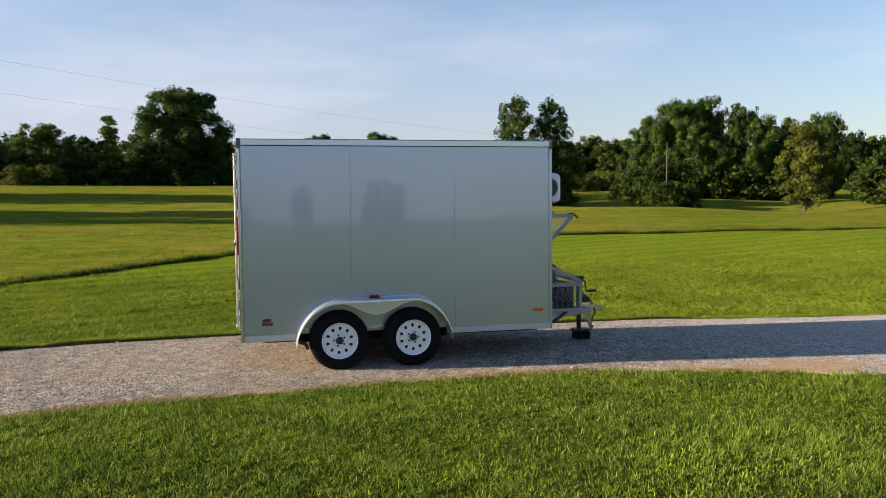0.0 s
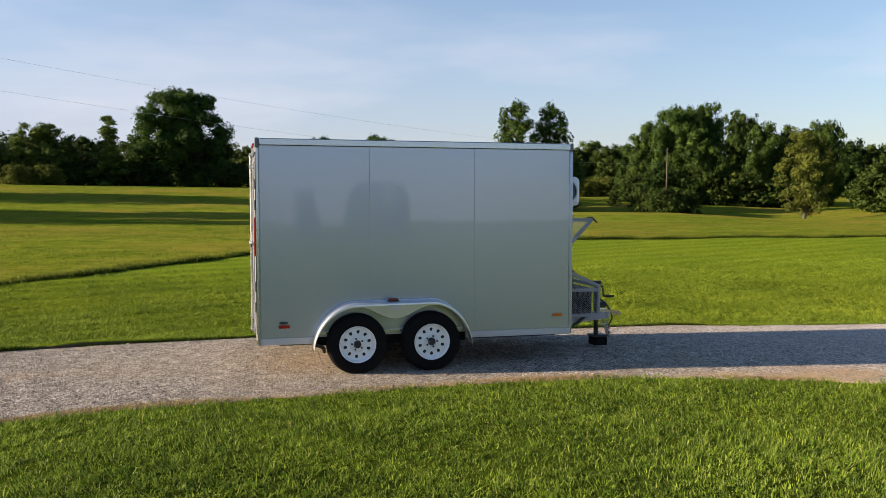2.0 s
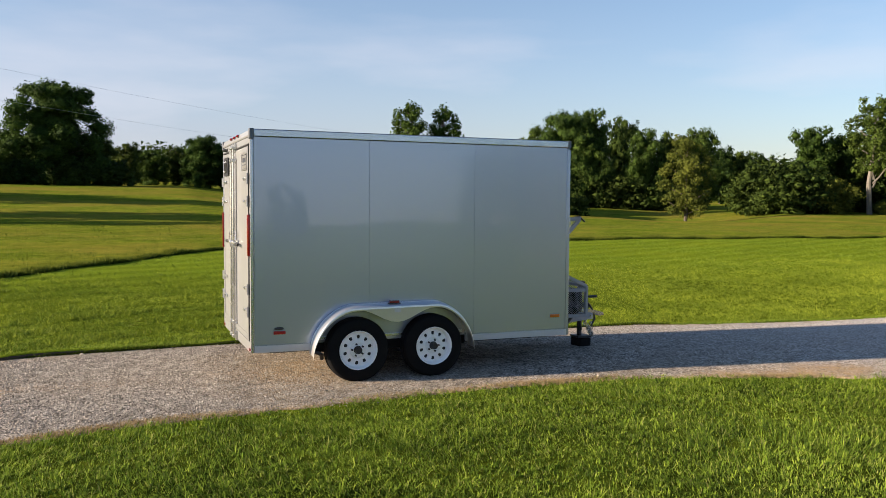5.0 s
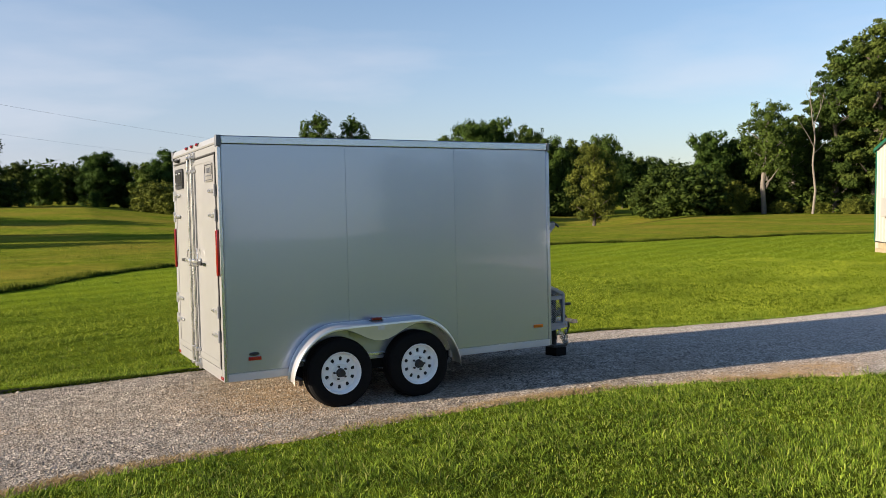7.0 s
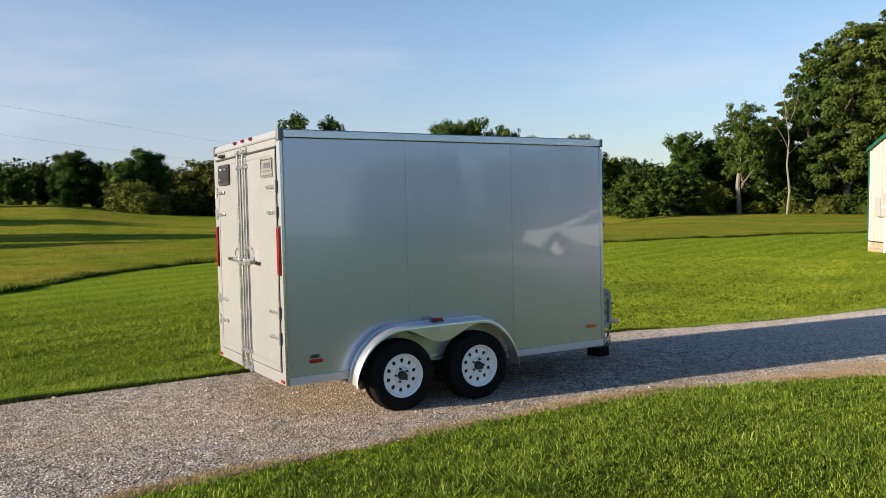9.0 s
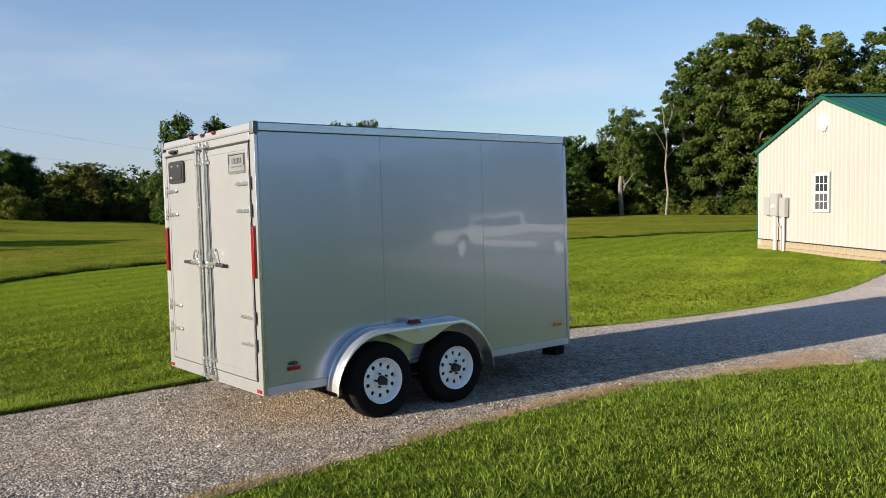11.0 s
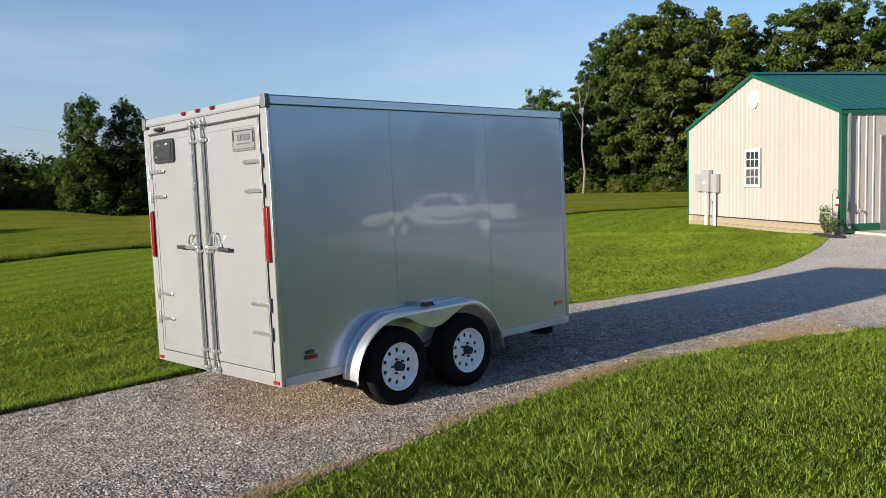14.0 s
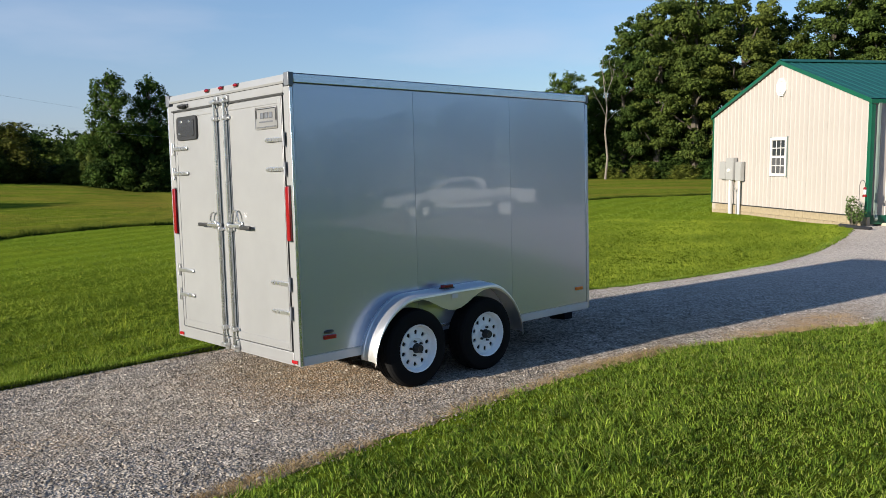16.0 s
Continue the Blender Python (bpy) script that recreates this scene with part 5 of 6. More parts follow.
def plant_tree(kind, x, y, h, label, turn=0.0, name="tree", wide=1.0, group="trees round the field", sink=0.1, category="tree"):
    tm, cm, h0 = kind
    s = h / h0
    e = thing(name, pose(x, y, gh(x, y) - sink, 0, 0, turn) @ Matrix.Diagonal((s * wide, s * wide, s, 1)), label, category, group)
    shared("trunk", tm, e, Matrix())
    shared("crown", cm, e, Matrix())
    return e


OAK = tree_kind(1, 10, 4.5, 0.03, "round", 50000, 0.115, LEAF, rough=0.35, core=0.76)
BACK_WOOD = tree_kind(21, 14, 4.6, 0.12, "tall", 3600, 0.44, LEAF_WOOD, limbs=4)
# thin crowns for the added trees that dim the trailer's reflection
UNSEEN_GROVE = tree_kind(22, 14, 4.6, 0.06, "tall", 1500, 0.36, LEAF_WOOD, limbs=4, core=0.08)
OAK2 = tree_kind(2, 10, 4.1, 0.04, "round", 17000, 0.145, LEAF, limbs=4, rough=0.35, core=0.7)
OAK3 = tree_kind(3, 10, 3.8, 0.05, "tall", 11000, 0.16, LEAF_DARK, limbs=4, rough=0.35, core=0.7)
TALL = tree_kind(4, 16, 4.4, 0.15, "tall", 27000, 0.135, LEAF_WOOD, gap=0.8, flat=0.5, core=0.42, rough=0.55)
TALL2 = tree_kind(5, 16, 4.2, 0.11, "tall", 27000, 0.135, LEAF_WOOD, gap=0.8, flat=0.5, core=0.42, rough=0.55)
CEDAR = tree_kind(6, 8, 1.9, 0.03, "cone", 9000, 0.10, LEAF_LIGHT)
POPLAR = tree_kind(7, 9, 2.3, 0.05, "plume", 16000, 0.09, LEAF, rough=0.6)
AMBER_TREE = tree_kind(8, 6, 1.9, 0.12, "round", 11000, 0.075, LEAF_YELLOW, gap=0.8, core=0.45, rough=0.6)
AMBER_DARK = tree_kind(18, 6, 3.0, 0.03, "round", 11000, 0.10, LEAF_OLIVE)
SHRUB = tree_kind(9, 3.5, 2.6, 0.02, "round", 4500, 0.12, LEAF_DARK, limbs=12)
SHRUB_Y = tree_kind(10, 3.5, 2.5, 0.02, "round", 8000, 0.095, LEAF_YELLOW, limbs=12)
SPARSE = tree_kind(11, 12, 2.7, 0.36, "tall", 8000, 0.14, LEAF, DEAD_WOOD, 0.03, 0.8, core=0.3)


def polar(az, d):
    return d * math.cos(radians(az)), -9.0 + d * math.sin(radians(az))


KIND = {"back": BACK_WOOD, "oak": OAK, "oak2": OAK2, "oak3": OAK3, "tall": TALL, "tall2": TALL2, "cedar": CEDAR, "poplar": POPLAR, "amber": AMBER_TREE, "amber_dark": AMBER_DARK, "shrub": SHRUB, "shrub_y": SHRUB_Y, "sparse": SPARSE}
SAY = {"back": "leafy green tree behind the lawn", "oak": "broad round-crowned green oak at the field edge", "oak2": "full leafy green tree at the field edge", "oak3": "dark green tree with a dense crown", "tall": "tall woodland oak with a high ragged crown", "tall2": "tall leafy woodland tree", "cedar": "pointed light green cedar", "poplar": "upright poplar with a feathery twin top", "amber_dark": "broad olive-green tree at the field edge", "amber": "small yellowing tree standing alone in the field", "shrub": "dark rounded shrub at the field edge", "shrub_y": "yellow-green rounded shrub at the field edge", "sparse": "thin tree with a bare pale trunk"}
# kind, azimuth, distance, height, breadth
TREES = [
    # on the rise to the west
    ("oak", 93.7, 106, 11.5, 1.1), ("oak3", 91.2, 108, 6.4, 1), ("oak2", 96.3, 108, 6.2, 1), ("cedar", 98.1, 102, 8.0, 1.5), ("oak3", 99.7, 110, 6.0, 1), ("oak2", 101.9, 104, 7.0, 1.15), ("oak3", 103.3, 112, 6.0, 1), ("oak2", 104.8, 108, 5.2, 1), ("oak3", 106.5, 110, 6.4, 1), ("oak2", 109, 108, 7.0, 1),
    ("shrub_y", 103.4, 100, 2.2, 1), ("shrub_y", 101.8, 100, 2.2, 1.2), ("shrub", 100.2, 102, 2.6, 1), ("shrub", 98.6, 102, 2.8, 1), ("shrub", 97.0, 103, 2.6, 1.1), ("shrub", 95.3, 102, 2.8, 1.1), ("shrub", 92.6, 102, 2.8, 1.1), ("shrub", 90.4, 104, 3.0, 1.1),
    ("oak3", 89.4, 112, 5.4, 1), ("oak2", 88.0, 118, 4.8, 1.1), ("oak3", 86.4, 120, 5.4, 1.1), ("oak", 84.8, 116, 6.8, 1), ("oak3", 83.4, 118, 6.0, 1), ("oak2", 82.0, 112, 6.2, 1), ("shrub_y", 81.6, 98, 3.4, 1.1), ("shrub_y", 80.6, 96, 2.4, 1.2), ("oak", 80.5, 108, 7.4, 0.9), ("oak3", 79.2, 114, 5.8, 1),
    # beyond the trailer
    ("amber_dark", 77.0, 102, 6.4, 1.25), ("shrub", 78.2, 100, 3.2, 1.1), ("shrub", 75.9, 104, 3.0, 1), ("oak3", 75.4, 122, 6.0, 1.1), ("oak2", 74.2, 128, 5.6, 1.1), ("shrub", 74.4, 108, 2.2, 1.2), ("shrub_y", 73.4, 104, 2.4, 1), ("shrub", 72.4, 110, 2.4, 1.2),
    ("poplar", 71.3, 95, 12.2, 1.05), ("poplar", 68.9, 96, 12.4, 1.0), ("oak3", 70.2, 98, 7.4, 1), ("oak2", 68.2, 98, 7.4, 0.9), ("oak3", 72.2, 97, 6.2, 0.8), ("shrub", 69.6, 94, 3.4, 1.2), ("shrub", 71.6, 94, 3.1, 1.1), ("oak3", 70.6, 116, 7.4, 1), ("oak2", 69.0, 118, 7.6, 1), ("oak3", 72.4, 116, 6.4, 1),
    # the group in the field to the east
    ("oak3", 67.6, 150, 8.8, 1), ("oak2", 66.2, 152, 9.8, 0.9), ("oak3", 65.1, 148, 8.8, 1), ("oak2", 64.2, 150, 8.6, 1), ("shrub_y", 66.6, 140, 3.0, 1.1), ("shrub_y", 65.2, 141, 3.4, 1.1), ("shrub", 64.6, 104, 1.5, 0.7),
    ("oak2", 62.9, 115, 9.03, 0.8), ("oak", 61.8, 117, 10.3, 0.8), ("oak", 60.4, 114, 12.2, 0.75), ("oak2", 58.9, 115, 13.2, 0.58), ("oak2", 59.3, 112, 9.87, 0.8), ("oak3", 56.8, 126, 13, 0.62), ("oak2", 55.3, 113, 10.7, 0.62), ("oak3", 53.8, 119, 10.5, 0.8), ("oak2", 51.6, 118, 11.1, 0.62), ("oak3", 52.5, 124, 10.7, 0.8), ("oak3", 50.2, 146, 9.6, 0.8), ("oak2", 49.0, 150, 9, 0.9), ("oak3", 47.8, 146, 8.4, 1),
    ("shrub", 62.9, 111, 3.78, 1.1), ("shrub", 61.6, 110, 4.41, 1.1), ("shrub", 60.2, 111, 4.41, 1.1), ("shrub", 58.6, 112, 4.62, 1.1), ("shrub", 57.0, 112, 4.41, 1.1), ("shrub", 55.4, 113, 4.2, 1.1), ("shrub", 54.0, 114, 3.99, 1.1),
    ("shrub", 61.2, 93.5, 2.7, 1.1), ("shrub", 62.4, 96, 2.8, 1.0), ("shrub", 60.0, 96, 2.6, 1.0),
    ("amber", 52.7, 89, 8.8, 0.85),
    # bushy corner and the wood
    ("shrub", 48.3, 103, 4.8, 1.0), ("shrub", 47.2, 102, 6.0, 1.1), ("shrub", 46.0, 103, 5.8, 1.1), ("oak2", 45.0, 110, 10.4, 0.8), ("shrub_y", 43.7, 103, 4.0, 0.9), ("oak3", 43.4, 112, 9.6, 0.7), ("tall2", 42.5, 114, 10.4, 0.8), ("sparse", 41.6, 104, 13.4, 0.9), ("oak3", 41.0, 116, 11.0, 0.8),
    ("sparse", 39.9, 110, 12.2, 0.9), ("tall2", 39.3, 116, 12.6, 0.9), ("tall2", 38.3, 112, 14.0, 0.9), ("tall", 37.4, 110, 17.4, 0.9), ("tall2", 36.4, 112, 19.6, 0.9), ("tall", 35.2, 110, 21.4, 0.95), ("tall2", 34.0, 114, 22.2, 0.9), ("tall", 32.8, 110, 22.4, 0.95), ("tall2", 31.4, 112, 22.4, 0.9), ("tall", 30.0, 110, 22.4, 0.95), ("tall2", 28.6, 114, 22.0, 0.9), ("tall", 27.5, 112, 19.0, 0.8), ("tall2", 26.4, 124, 13.0, 0.9), ("tall", 24.6, 110, 21.5, 0.9), ("tall2", 23.0, 112, 22.5, 0.9), ("tall", 21.4, 110, 22.5, 0.95), ("tall2", 19.6, 112, 22.0, 0.9), ("tall", 17.6, 112, 21.0, 0.95), ("tall2", 15.4, 112, 21.0, 1),
    ("oak3", 38.6, 116, 8.0, 0.9), ("oak2", 36.8, 118, 9.0, 1.0), ("oak3", 35.0, 118, 10.0, 0.9), ("oak2", 33.2, 118, 9.0, 1.1), ("oak3", 31.4, 118, 10.0, 0.9), ("oak2", 29.4, 117, 9.0, 0.9), ("oak3", 27.2, 114, 9.0, 0.9), ("shrub", 28.4, 112, 4.6, 1.1), ("shrub", 29.6, 113, 5.6, 1.1), ("shrub", 30.9, 114, 4.0, 1.1), ("shrub", 32.1, 115, 6.0, 1.1), ("shrub", 33.4, 112, 5.0, 1.1), ("shrub", 34.6, 113, 4.6, 1.1), ("shrub", 35.9, 114, 5.6, 1.1), ("shrub", 37.1, 115, 4.0, 1.1), ("shrub", 38.4, 112, 6.0, 1.1), ("shrub", 39.6, 113, 5.0, 1.1), ("shrub", 40.9, 114, 4.6, 1.1), ("shrub", 42.1, 115, 5.6, 1.1), ("shrub_y", 40.6, 104, 1.5, 1.3), ("shrub_y", 38.4, 103, 1.4, 1.3), ("shrub_y", 36.4, 102, 1.8, 1.2), ("shrub", 35.0, 103, 2.2, 1.2), ("shrub_y", 33.6, 102, 1.8, 1.3), ("shrub", 31.8, 102, 2.4, 1.2), ("shrub_y", 30.0, 102, 2.2, 1.2), ("shrub", 28.2, 102, 2.6, 1.2),
    # behind the lawn, towards the house
    ("back", -84.2, 44, 4.4, 0.7), ("back", -77.6, 44, 4.3, 0.8), ("back", -75.6, 46, 4.4, 0.8), ("back", -92, 50, 4.0, 1), ("back", -97, 52, 6.0, 1), ("back", -103, 50, 6.0, 1), ("back", -84, 60, 3.4, 1), ("back", -112, 54, 7.0, 1), ("back", -120, 56, 7.0, 1),
]
trng = np.random.RandomState(21)
for kind, az, d, h, wide in TREES:
    x, y = polar(az, d)
    h *= trng.uniform(0.93, 1.06) if d > 105 and az < 45 else 1.0
    nm = "shrub" if kind.startswith("shrub") else "tree"
    plant_tree(KIND[kind], x, y, h, SAY[kind], trng.uniform(0, 360), nm, wide * trng.uniform(0.94, 1.08), "shrubs along the field" if nm == "shrub" else "trees round the field", category=nm)

# trees on the sun's side, whose long shadows cross the hay field
for kind, x, y, h, wide in ((BACK_WOOD, -40, 46, 13, 1.0), (BACK_WOOD, -44, 41, 12.5, 0.5), (BACK_WOOD, -40, 62, 12, 1.3), (BACK_WOOD, -48, 67, 12, 1.4)):
    plant_tree(kind, x, y, h, "tall leafy tree on the sunny side of the field", 40, "tree", wide)
# unseen half-open trees, added to darken evenly what the trailer's side mirrors
for k in range(19):
    x, y = polar(-61 + 3.2 * k + trng.uniform(-0.8, 0.8), 80 + 9 * (k % 2))
    plant_tree(UNSEEN_GROVE, x, y, trng.uniform(11.5, 13), "unseen tree added to dim the reflection in the trailer's side", 50 * k, "tree", 1.0)
# bare dead top over the wood
x, y = polar(38.8, 102)
dead = thing("dead_tree", pose(x, y, gh(x, y)) @ Matrix.Diagonal((1.25, 1.25, 1.32, 1)), "dead grey tree with bare forked branches", "tree")
rng = np.random.RandomState(5)
bm = B()
limb(bm, (0, 0, -0.3), (0.2, 0, 6.5), 0.12, 0.075, 0.12, rng, 8)
for a, b, r in (((0.2, 0, 6.4), (-0.3, 0.2, 11.4), 0.12), ((0.2, 0, 6.2), (1.1, -0.2, 10.6), 0.10), ((0.1, 0, 5.6), (-1.9, 0.3, 8.2), 0.10), ((0.15, 0, 5.2), (2.2, -0.2, 6.4), 0.10), ((-0.1, 0, 8.6), (-0.9, 0.2, 11.0), 0.06), ((0.6, -0.1, 8.6), (0.5, 0, 11.2), 0.05), ((-1.1, 0.2, 7.2), (-2.6, 0.2, 7.6), 0.05)):
    limb(bm, a, b, r * 0.42, r * 0.10, 0.25, rng, 5)
part("trunk", bm, DEAD_WOOD, dead)

# far woods: one ragged belt of leaf sprays on many crowns
rng = np.random.RandomState(9)
blobs = []
for az in np.arange(8, 128, 0.55):
    for d, hh in ((175, 6.6), (235, 10.0)):
        x, y = polar(az + rng.uniform(-0.3, 0.3), d * rng.uniform(0.95, 1.05))
        g = gh(x, y)
        hh2 = hh * rng.uniform(0.65, 1.1)
        blobs.append((x, y, g + hh2 * 0.62, hh2 * 0.42, hh2 * 0.42, hh2 * 0.38))
        blobs.append((x + rng.normal(), y, g + hh2 * 0.25, hh2 * 0.5, hh2 * 0.5, hh2 * 0.3))
v, q = leaf_cloud(rng, blobs, 100000, 0.58)
tagged(new("far_woods", raw_mesh("far_woods", v, q, LEAF_DARK)), "distant dark green belt of mixed woodland", "woods", kind="stuff")

# ---------- the pickup that stands across the yard ----------
def pickup(m):
    t = thing("pickup_truck", m, "pale silver pickup truck parked on the gravel across the yard", "pickup truck")
    silver = plain("silver_car_paint", (0.62, 0.63, 0.64), 0.25, 0, 20, 0.02, 0, 0.8)
    side = [(0.0, 0.62), (0.04, 0.98), (0.20, 1.08), (1.35, 1.16), (1.40, 1.16), (5.55, 1.16), (5.62, 0.62), (5.0, 0.52), (4.95, 0.70), (4.75, 0.88), (4.45, 0.92), (4.15, 0.86), (3.98, 0.66), (3.95, 0.45), (1.62, 0.45), (1.58, 0.70), (1.40, 0.86), (1.10, 0.92), (0.80, 0.86), (0.62, 0.68), (0.58, 0.48)]
    bm = prism(B(), side, lambda u, v: (u, -0.93, v), (0, 1.86, 0))
    bmesh.ops.triangulate(bm, faces=[f for f in bm.faces if len(f.verts) > 4])
    part("body", bm, silver, t, "", False)
    cab = [(1.35, 1.15), (1.95, 1.72), (2.15, 1.80), (3.35, 1.80), (3.55, 1.70), (3.62, 1.15)]
    part("cab", prism(B(), cab, lambda u, v: (u, -0.84, v), (0, 1.68, 0)), silver, t, "", False)
    for y, lift in ((-0.852, -0.01), (0.842, 0.01)):
        for w in ([(1.62, 1.20), (2.06, 1.66), (2.55, 1.68), (2.55, 1.20)], [(2.63, 1.20), (2.63, 1.68), (3.28, 1.68), (3.40, 1.20)]):
            part("side_window", prism(B(), w, lambda u, v: (u, y, v), (0, lift, 0)), GLASS, t, "", False)
    part("windscreen", prism(B(), [(1.42, 1.20), (1.93, 1.69), (1.90, 1.71), (1.39, 1.22)], lambda u, v: (u, -0.74, v), (0, 1.48, 0)), GLASS, t, "", False)
    part("bed_well", box(B(), 3.70, 5.48, -0.78, 0.78, 1.10, 1.166), BLACK, t)
    part("front_bumper", box(B(), -0.10, 0.08, -0.92, 0.92, 0.50, 0.70, 0.04), CHROME, t, "chrome bumper")
    part("rear_bumper", box(B(), 5.58, 5.74, -0.90, 0.90, 0.52, 0.68, 0.04), CHROME, t, "chrome bumper")
    part("grille", box(B(), -0.02, 0.03, -0.55, 0.55, 0.72, 0.98, 0.01), BLACK, t)
    for y in (-0.72, 0.72):
        part("headlight", box(B(), -0.015, 0.10, y - 0.15, y + 0.15, 0.78, 0.96, 0.02), SMOKE, t)
        part("tail_light", box(B(), 5.54, 5.63, y - 0.10, y + 0.10, 0.78, 1.08, 0.02), RED_LENS, t)
    for x in (1.10, 4.47):
        for y in (-0.82, 0.82):
            w = new("wheel")
            w.parent = t
            w.matrix_basis = pose(x, y, 0.385, 0, 0, 0 if y < 0 else 180) @ Matrix.Diagonal((1.14, 1.05, 1.14, 1))
            shared("tyre", TYRE, w, Matrix())
            shared("rim", RIM, w, Matrix())
    return t


tx, ty = 17.6, -20.0
pickup(pose(tx, ty, gh(tx, ty), 0, 0, 44))

# ---------- planting at the building corner ----------
def leafy_plant(x, y, h, label):
    rng = np.random.RandomState(14)
    e = thing("shrub", pose(x, y, gh(x, y)), label, "shrub")
    bm = B()
    blobs = []
    for k in range(12):
        a = k * 2.4
        q = Vector((math.cos(a) * h * 0.26 * rng.uniform(0.4, 1), math.sin(a) * h * 0.34 * rng.uniform(0.4, 1), h * rng.uniform(0.45, 0.98)))
        limb(bm, (0, 0, -0.05), q, 0.012, 0.005, 0.05, rng, 5)
        for f in (0.5, 0.75, 1.0):
            blobs.append((q.x * f, q.y * f, q.z * f, h * 0.13, h * 0.13, h * 0.12))
    part("stems", bm, BARK, e)
    v, f = leaf_cloud(rng, blobs, 900, 0.034, 0.3, 0.9)
    me = raw_mesh("leaves", v, f, LEAF_PLANT)
    ob = new("leaves", me)
    ob.parent = e
    return e


qx, qy = at_shed(-0.14, -0.5)
leafy_plant(qx, qy, 0.78, "leafy pale-flowered garden plant at the building corner")

# ---------- power line ----------
pole_at = Vector((45.77, 74.25, 0))
pole_at.z = gh(pole_at.x, pole_at.y)
pole = thing("utility_pole", Matrix.Translation(pole_at), "weathered grey wooden utility pole among the trees", "utility pole")
part("post", rod(B(), (0, 0, -1), (0, 0, 5.95 - pole_at.z), 0.095, 0.07, 10), BARK, pole)
part("insulator", rod(B(), (-0.16, 0, 5.62 - pole_at.z), (-0.16, 0, 5.76 - pole_at.z), 0.06, 0.05, 10), BARK, pole)
for z0, fall in ((5.69, 0.031), (4.29, 0.030)):
    pts = [Vector((pole_at.x - 0.771 * s, pole_at.y - 0.637 * s, z0 - fall * s + 0.000695 * s * s)) for s in np.linspace(0, 110, 40)]
    tagged(part("power_cable", pipe(B(), pts, 0.004, 5), WIRE, None), "thin dark overhead power cable", "cable", "power cables")

# ---------- grass, straw and loose stone ----------
def blades(rng, x, y, h, w, bend, two=True, lean=None):
    """Tapered bent blades standing on the ground at x, y: verts and triangles. lean: the way each one bends."""
    k = len(x)
    z = height(x, y)
    t = rng.uniform(0, 2 * math.pi, k) if lean is None else lean
    a = t + math.pi / 2 + rng.normal(0, 0.7, k)
    wx, wy = np.cos(a) * w / 2, np.sin(a) * w / 2
    lx, ly = np.cos(t) * h * bend, np.sin(t) * h * bend
    if two:
        v = np.stack([np.stack([x - wx, y - wy, z - 0.01], -1), np.stack([x + wx, y + wy, z - 0.01], -1),
                      np.stack([x + lx * 0.35 - wx * 0.8, y + ly * 0.35 - wy * 0.8, z + h * 0.6], -1), np.stack([x + lx * 0.35 + wx * 0.8, y + ly * 0.35 + wy * 0.8, z + h * 0.6], -1),
                      np.stack([x + lx, y + ly, z + h * (1 - 0.35 * bend)], -1)], 1).reshape(-1, 3)
        i = np.arange(k)[:, None] * 5
        f = np.concatenate([i + [0, 1, 3], i + [0, 3, 2], i + [2, 3, 4]], 0)
    else:
        v = np.stack([np.stack([x - wx, y - wy, z - 0.01], -1), np.stack([x + wx, y + wy, z - 0.01], -1), np.stack([x + lx, y + ly, z + h], -1)], 1).reshape(-1, 3)
        f = np.arange(k * 3).reshape(-1, 3)
    return v, f


def patchy(x, y, s, seed=0.0):
    """Slow waves between 0 and 1."""
    return 0.5 + 0.25 * (np.sin(x * s + 1.3 * np.sin(y * s * 0.8 + seed)) + np.sin(y * s * 1.27 + 1.7 * np.sin(x * s * 0.7 + 2 * seed)))


def scatter(rng, n, x0, x1, y0, y1):
    return rng.uniform(x0, x1, n), rng.uniform(y0, y1, n)


def stripe(x, y):
    """Mower passes across the far lawn."""
    return np.where(y > 1.5, 1 + 0.45 * np.sin((y - 0.42 * x) * 2 * math.pi / 1.05) * np.clip((6 - x) / 6, 0.08, 1), 1.0)


def sward(name, label, seed, n, area, keep, h0, h1, w0, w1, bend, mat, two=True, tuft=1):
    """Blades over an area; tuft: how many grow out of one crown, leaning away from it."""
    rng = np.random.RandomState(seed)
    cx, cy = scatter(rng, n // tuft, *area)
    ok = keep(cx, cy, rng)
    cx, cy = np.repeat(cx[ok], tuft), np.repeat(cy[ok], tuft)
    k = len(cx)
    lean, size = None, 1.0
    x, y = cx, cy
    if tuft > 1:
        lean = rng.uniform(0, 2 * math.pi, k)
        out = np.abs(rng.normal(0, 0.020, k))
        x, y = cx + np.cos(lean) * out, cy + np.sin(lean) * out
        # neighbours lie over the same way, as the mower and the wind left them
        lay = 5.0 * patchy(cx, cy, 1.1, 4.0)
        lean = lean + 0.75 * np.sin(lay - lean)
        size = np.repeat(rng.lognormal(-0.05, 0.28, k // tuft), tuft)
    h = (h0 + (h1 - h0) * rng.uniform(0, 1, k)) * size * (0.72 + 0.5 * patchy(x, y, 2.1)) * (0.35 + 0.45 * patchy(x, y, 9.0, 1.0) + 0.8 * patchy(x, y, 75.0, 2.0)) * stripe(x, y)
    v, f = blades(rng, x, y, h, rng.uniform(w0, w1, k), rng.uniform(0.15, bend, k), two, lean)
    return tagged(new(name, raw_mesh(name, v, f, mat)), label, "grass", kind="stuff")


def near_lawn(x, y, rng):
    return y < line_y(NEAR_EDGE, x) - 0.01 + rng.normal(0, 0.05, len(x)) + 0.06 * np.sin(x * 1.7) * np.sin(x * 0.6)


def far_lawn(x, y, rng):
    return (y > line_y(FAR_EDGE, x) - 0.03 + rng.normal(0, 0.03, len(x))) & (y < line_y(MOW, x))


def field(x, y, rng):
    return y > line_y(MOW, x) + 0.06 + np.abs(rng.normal(0, 0.1, len(x)))


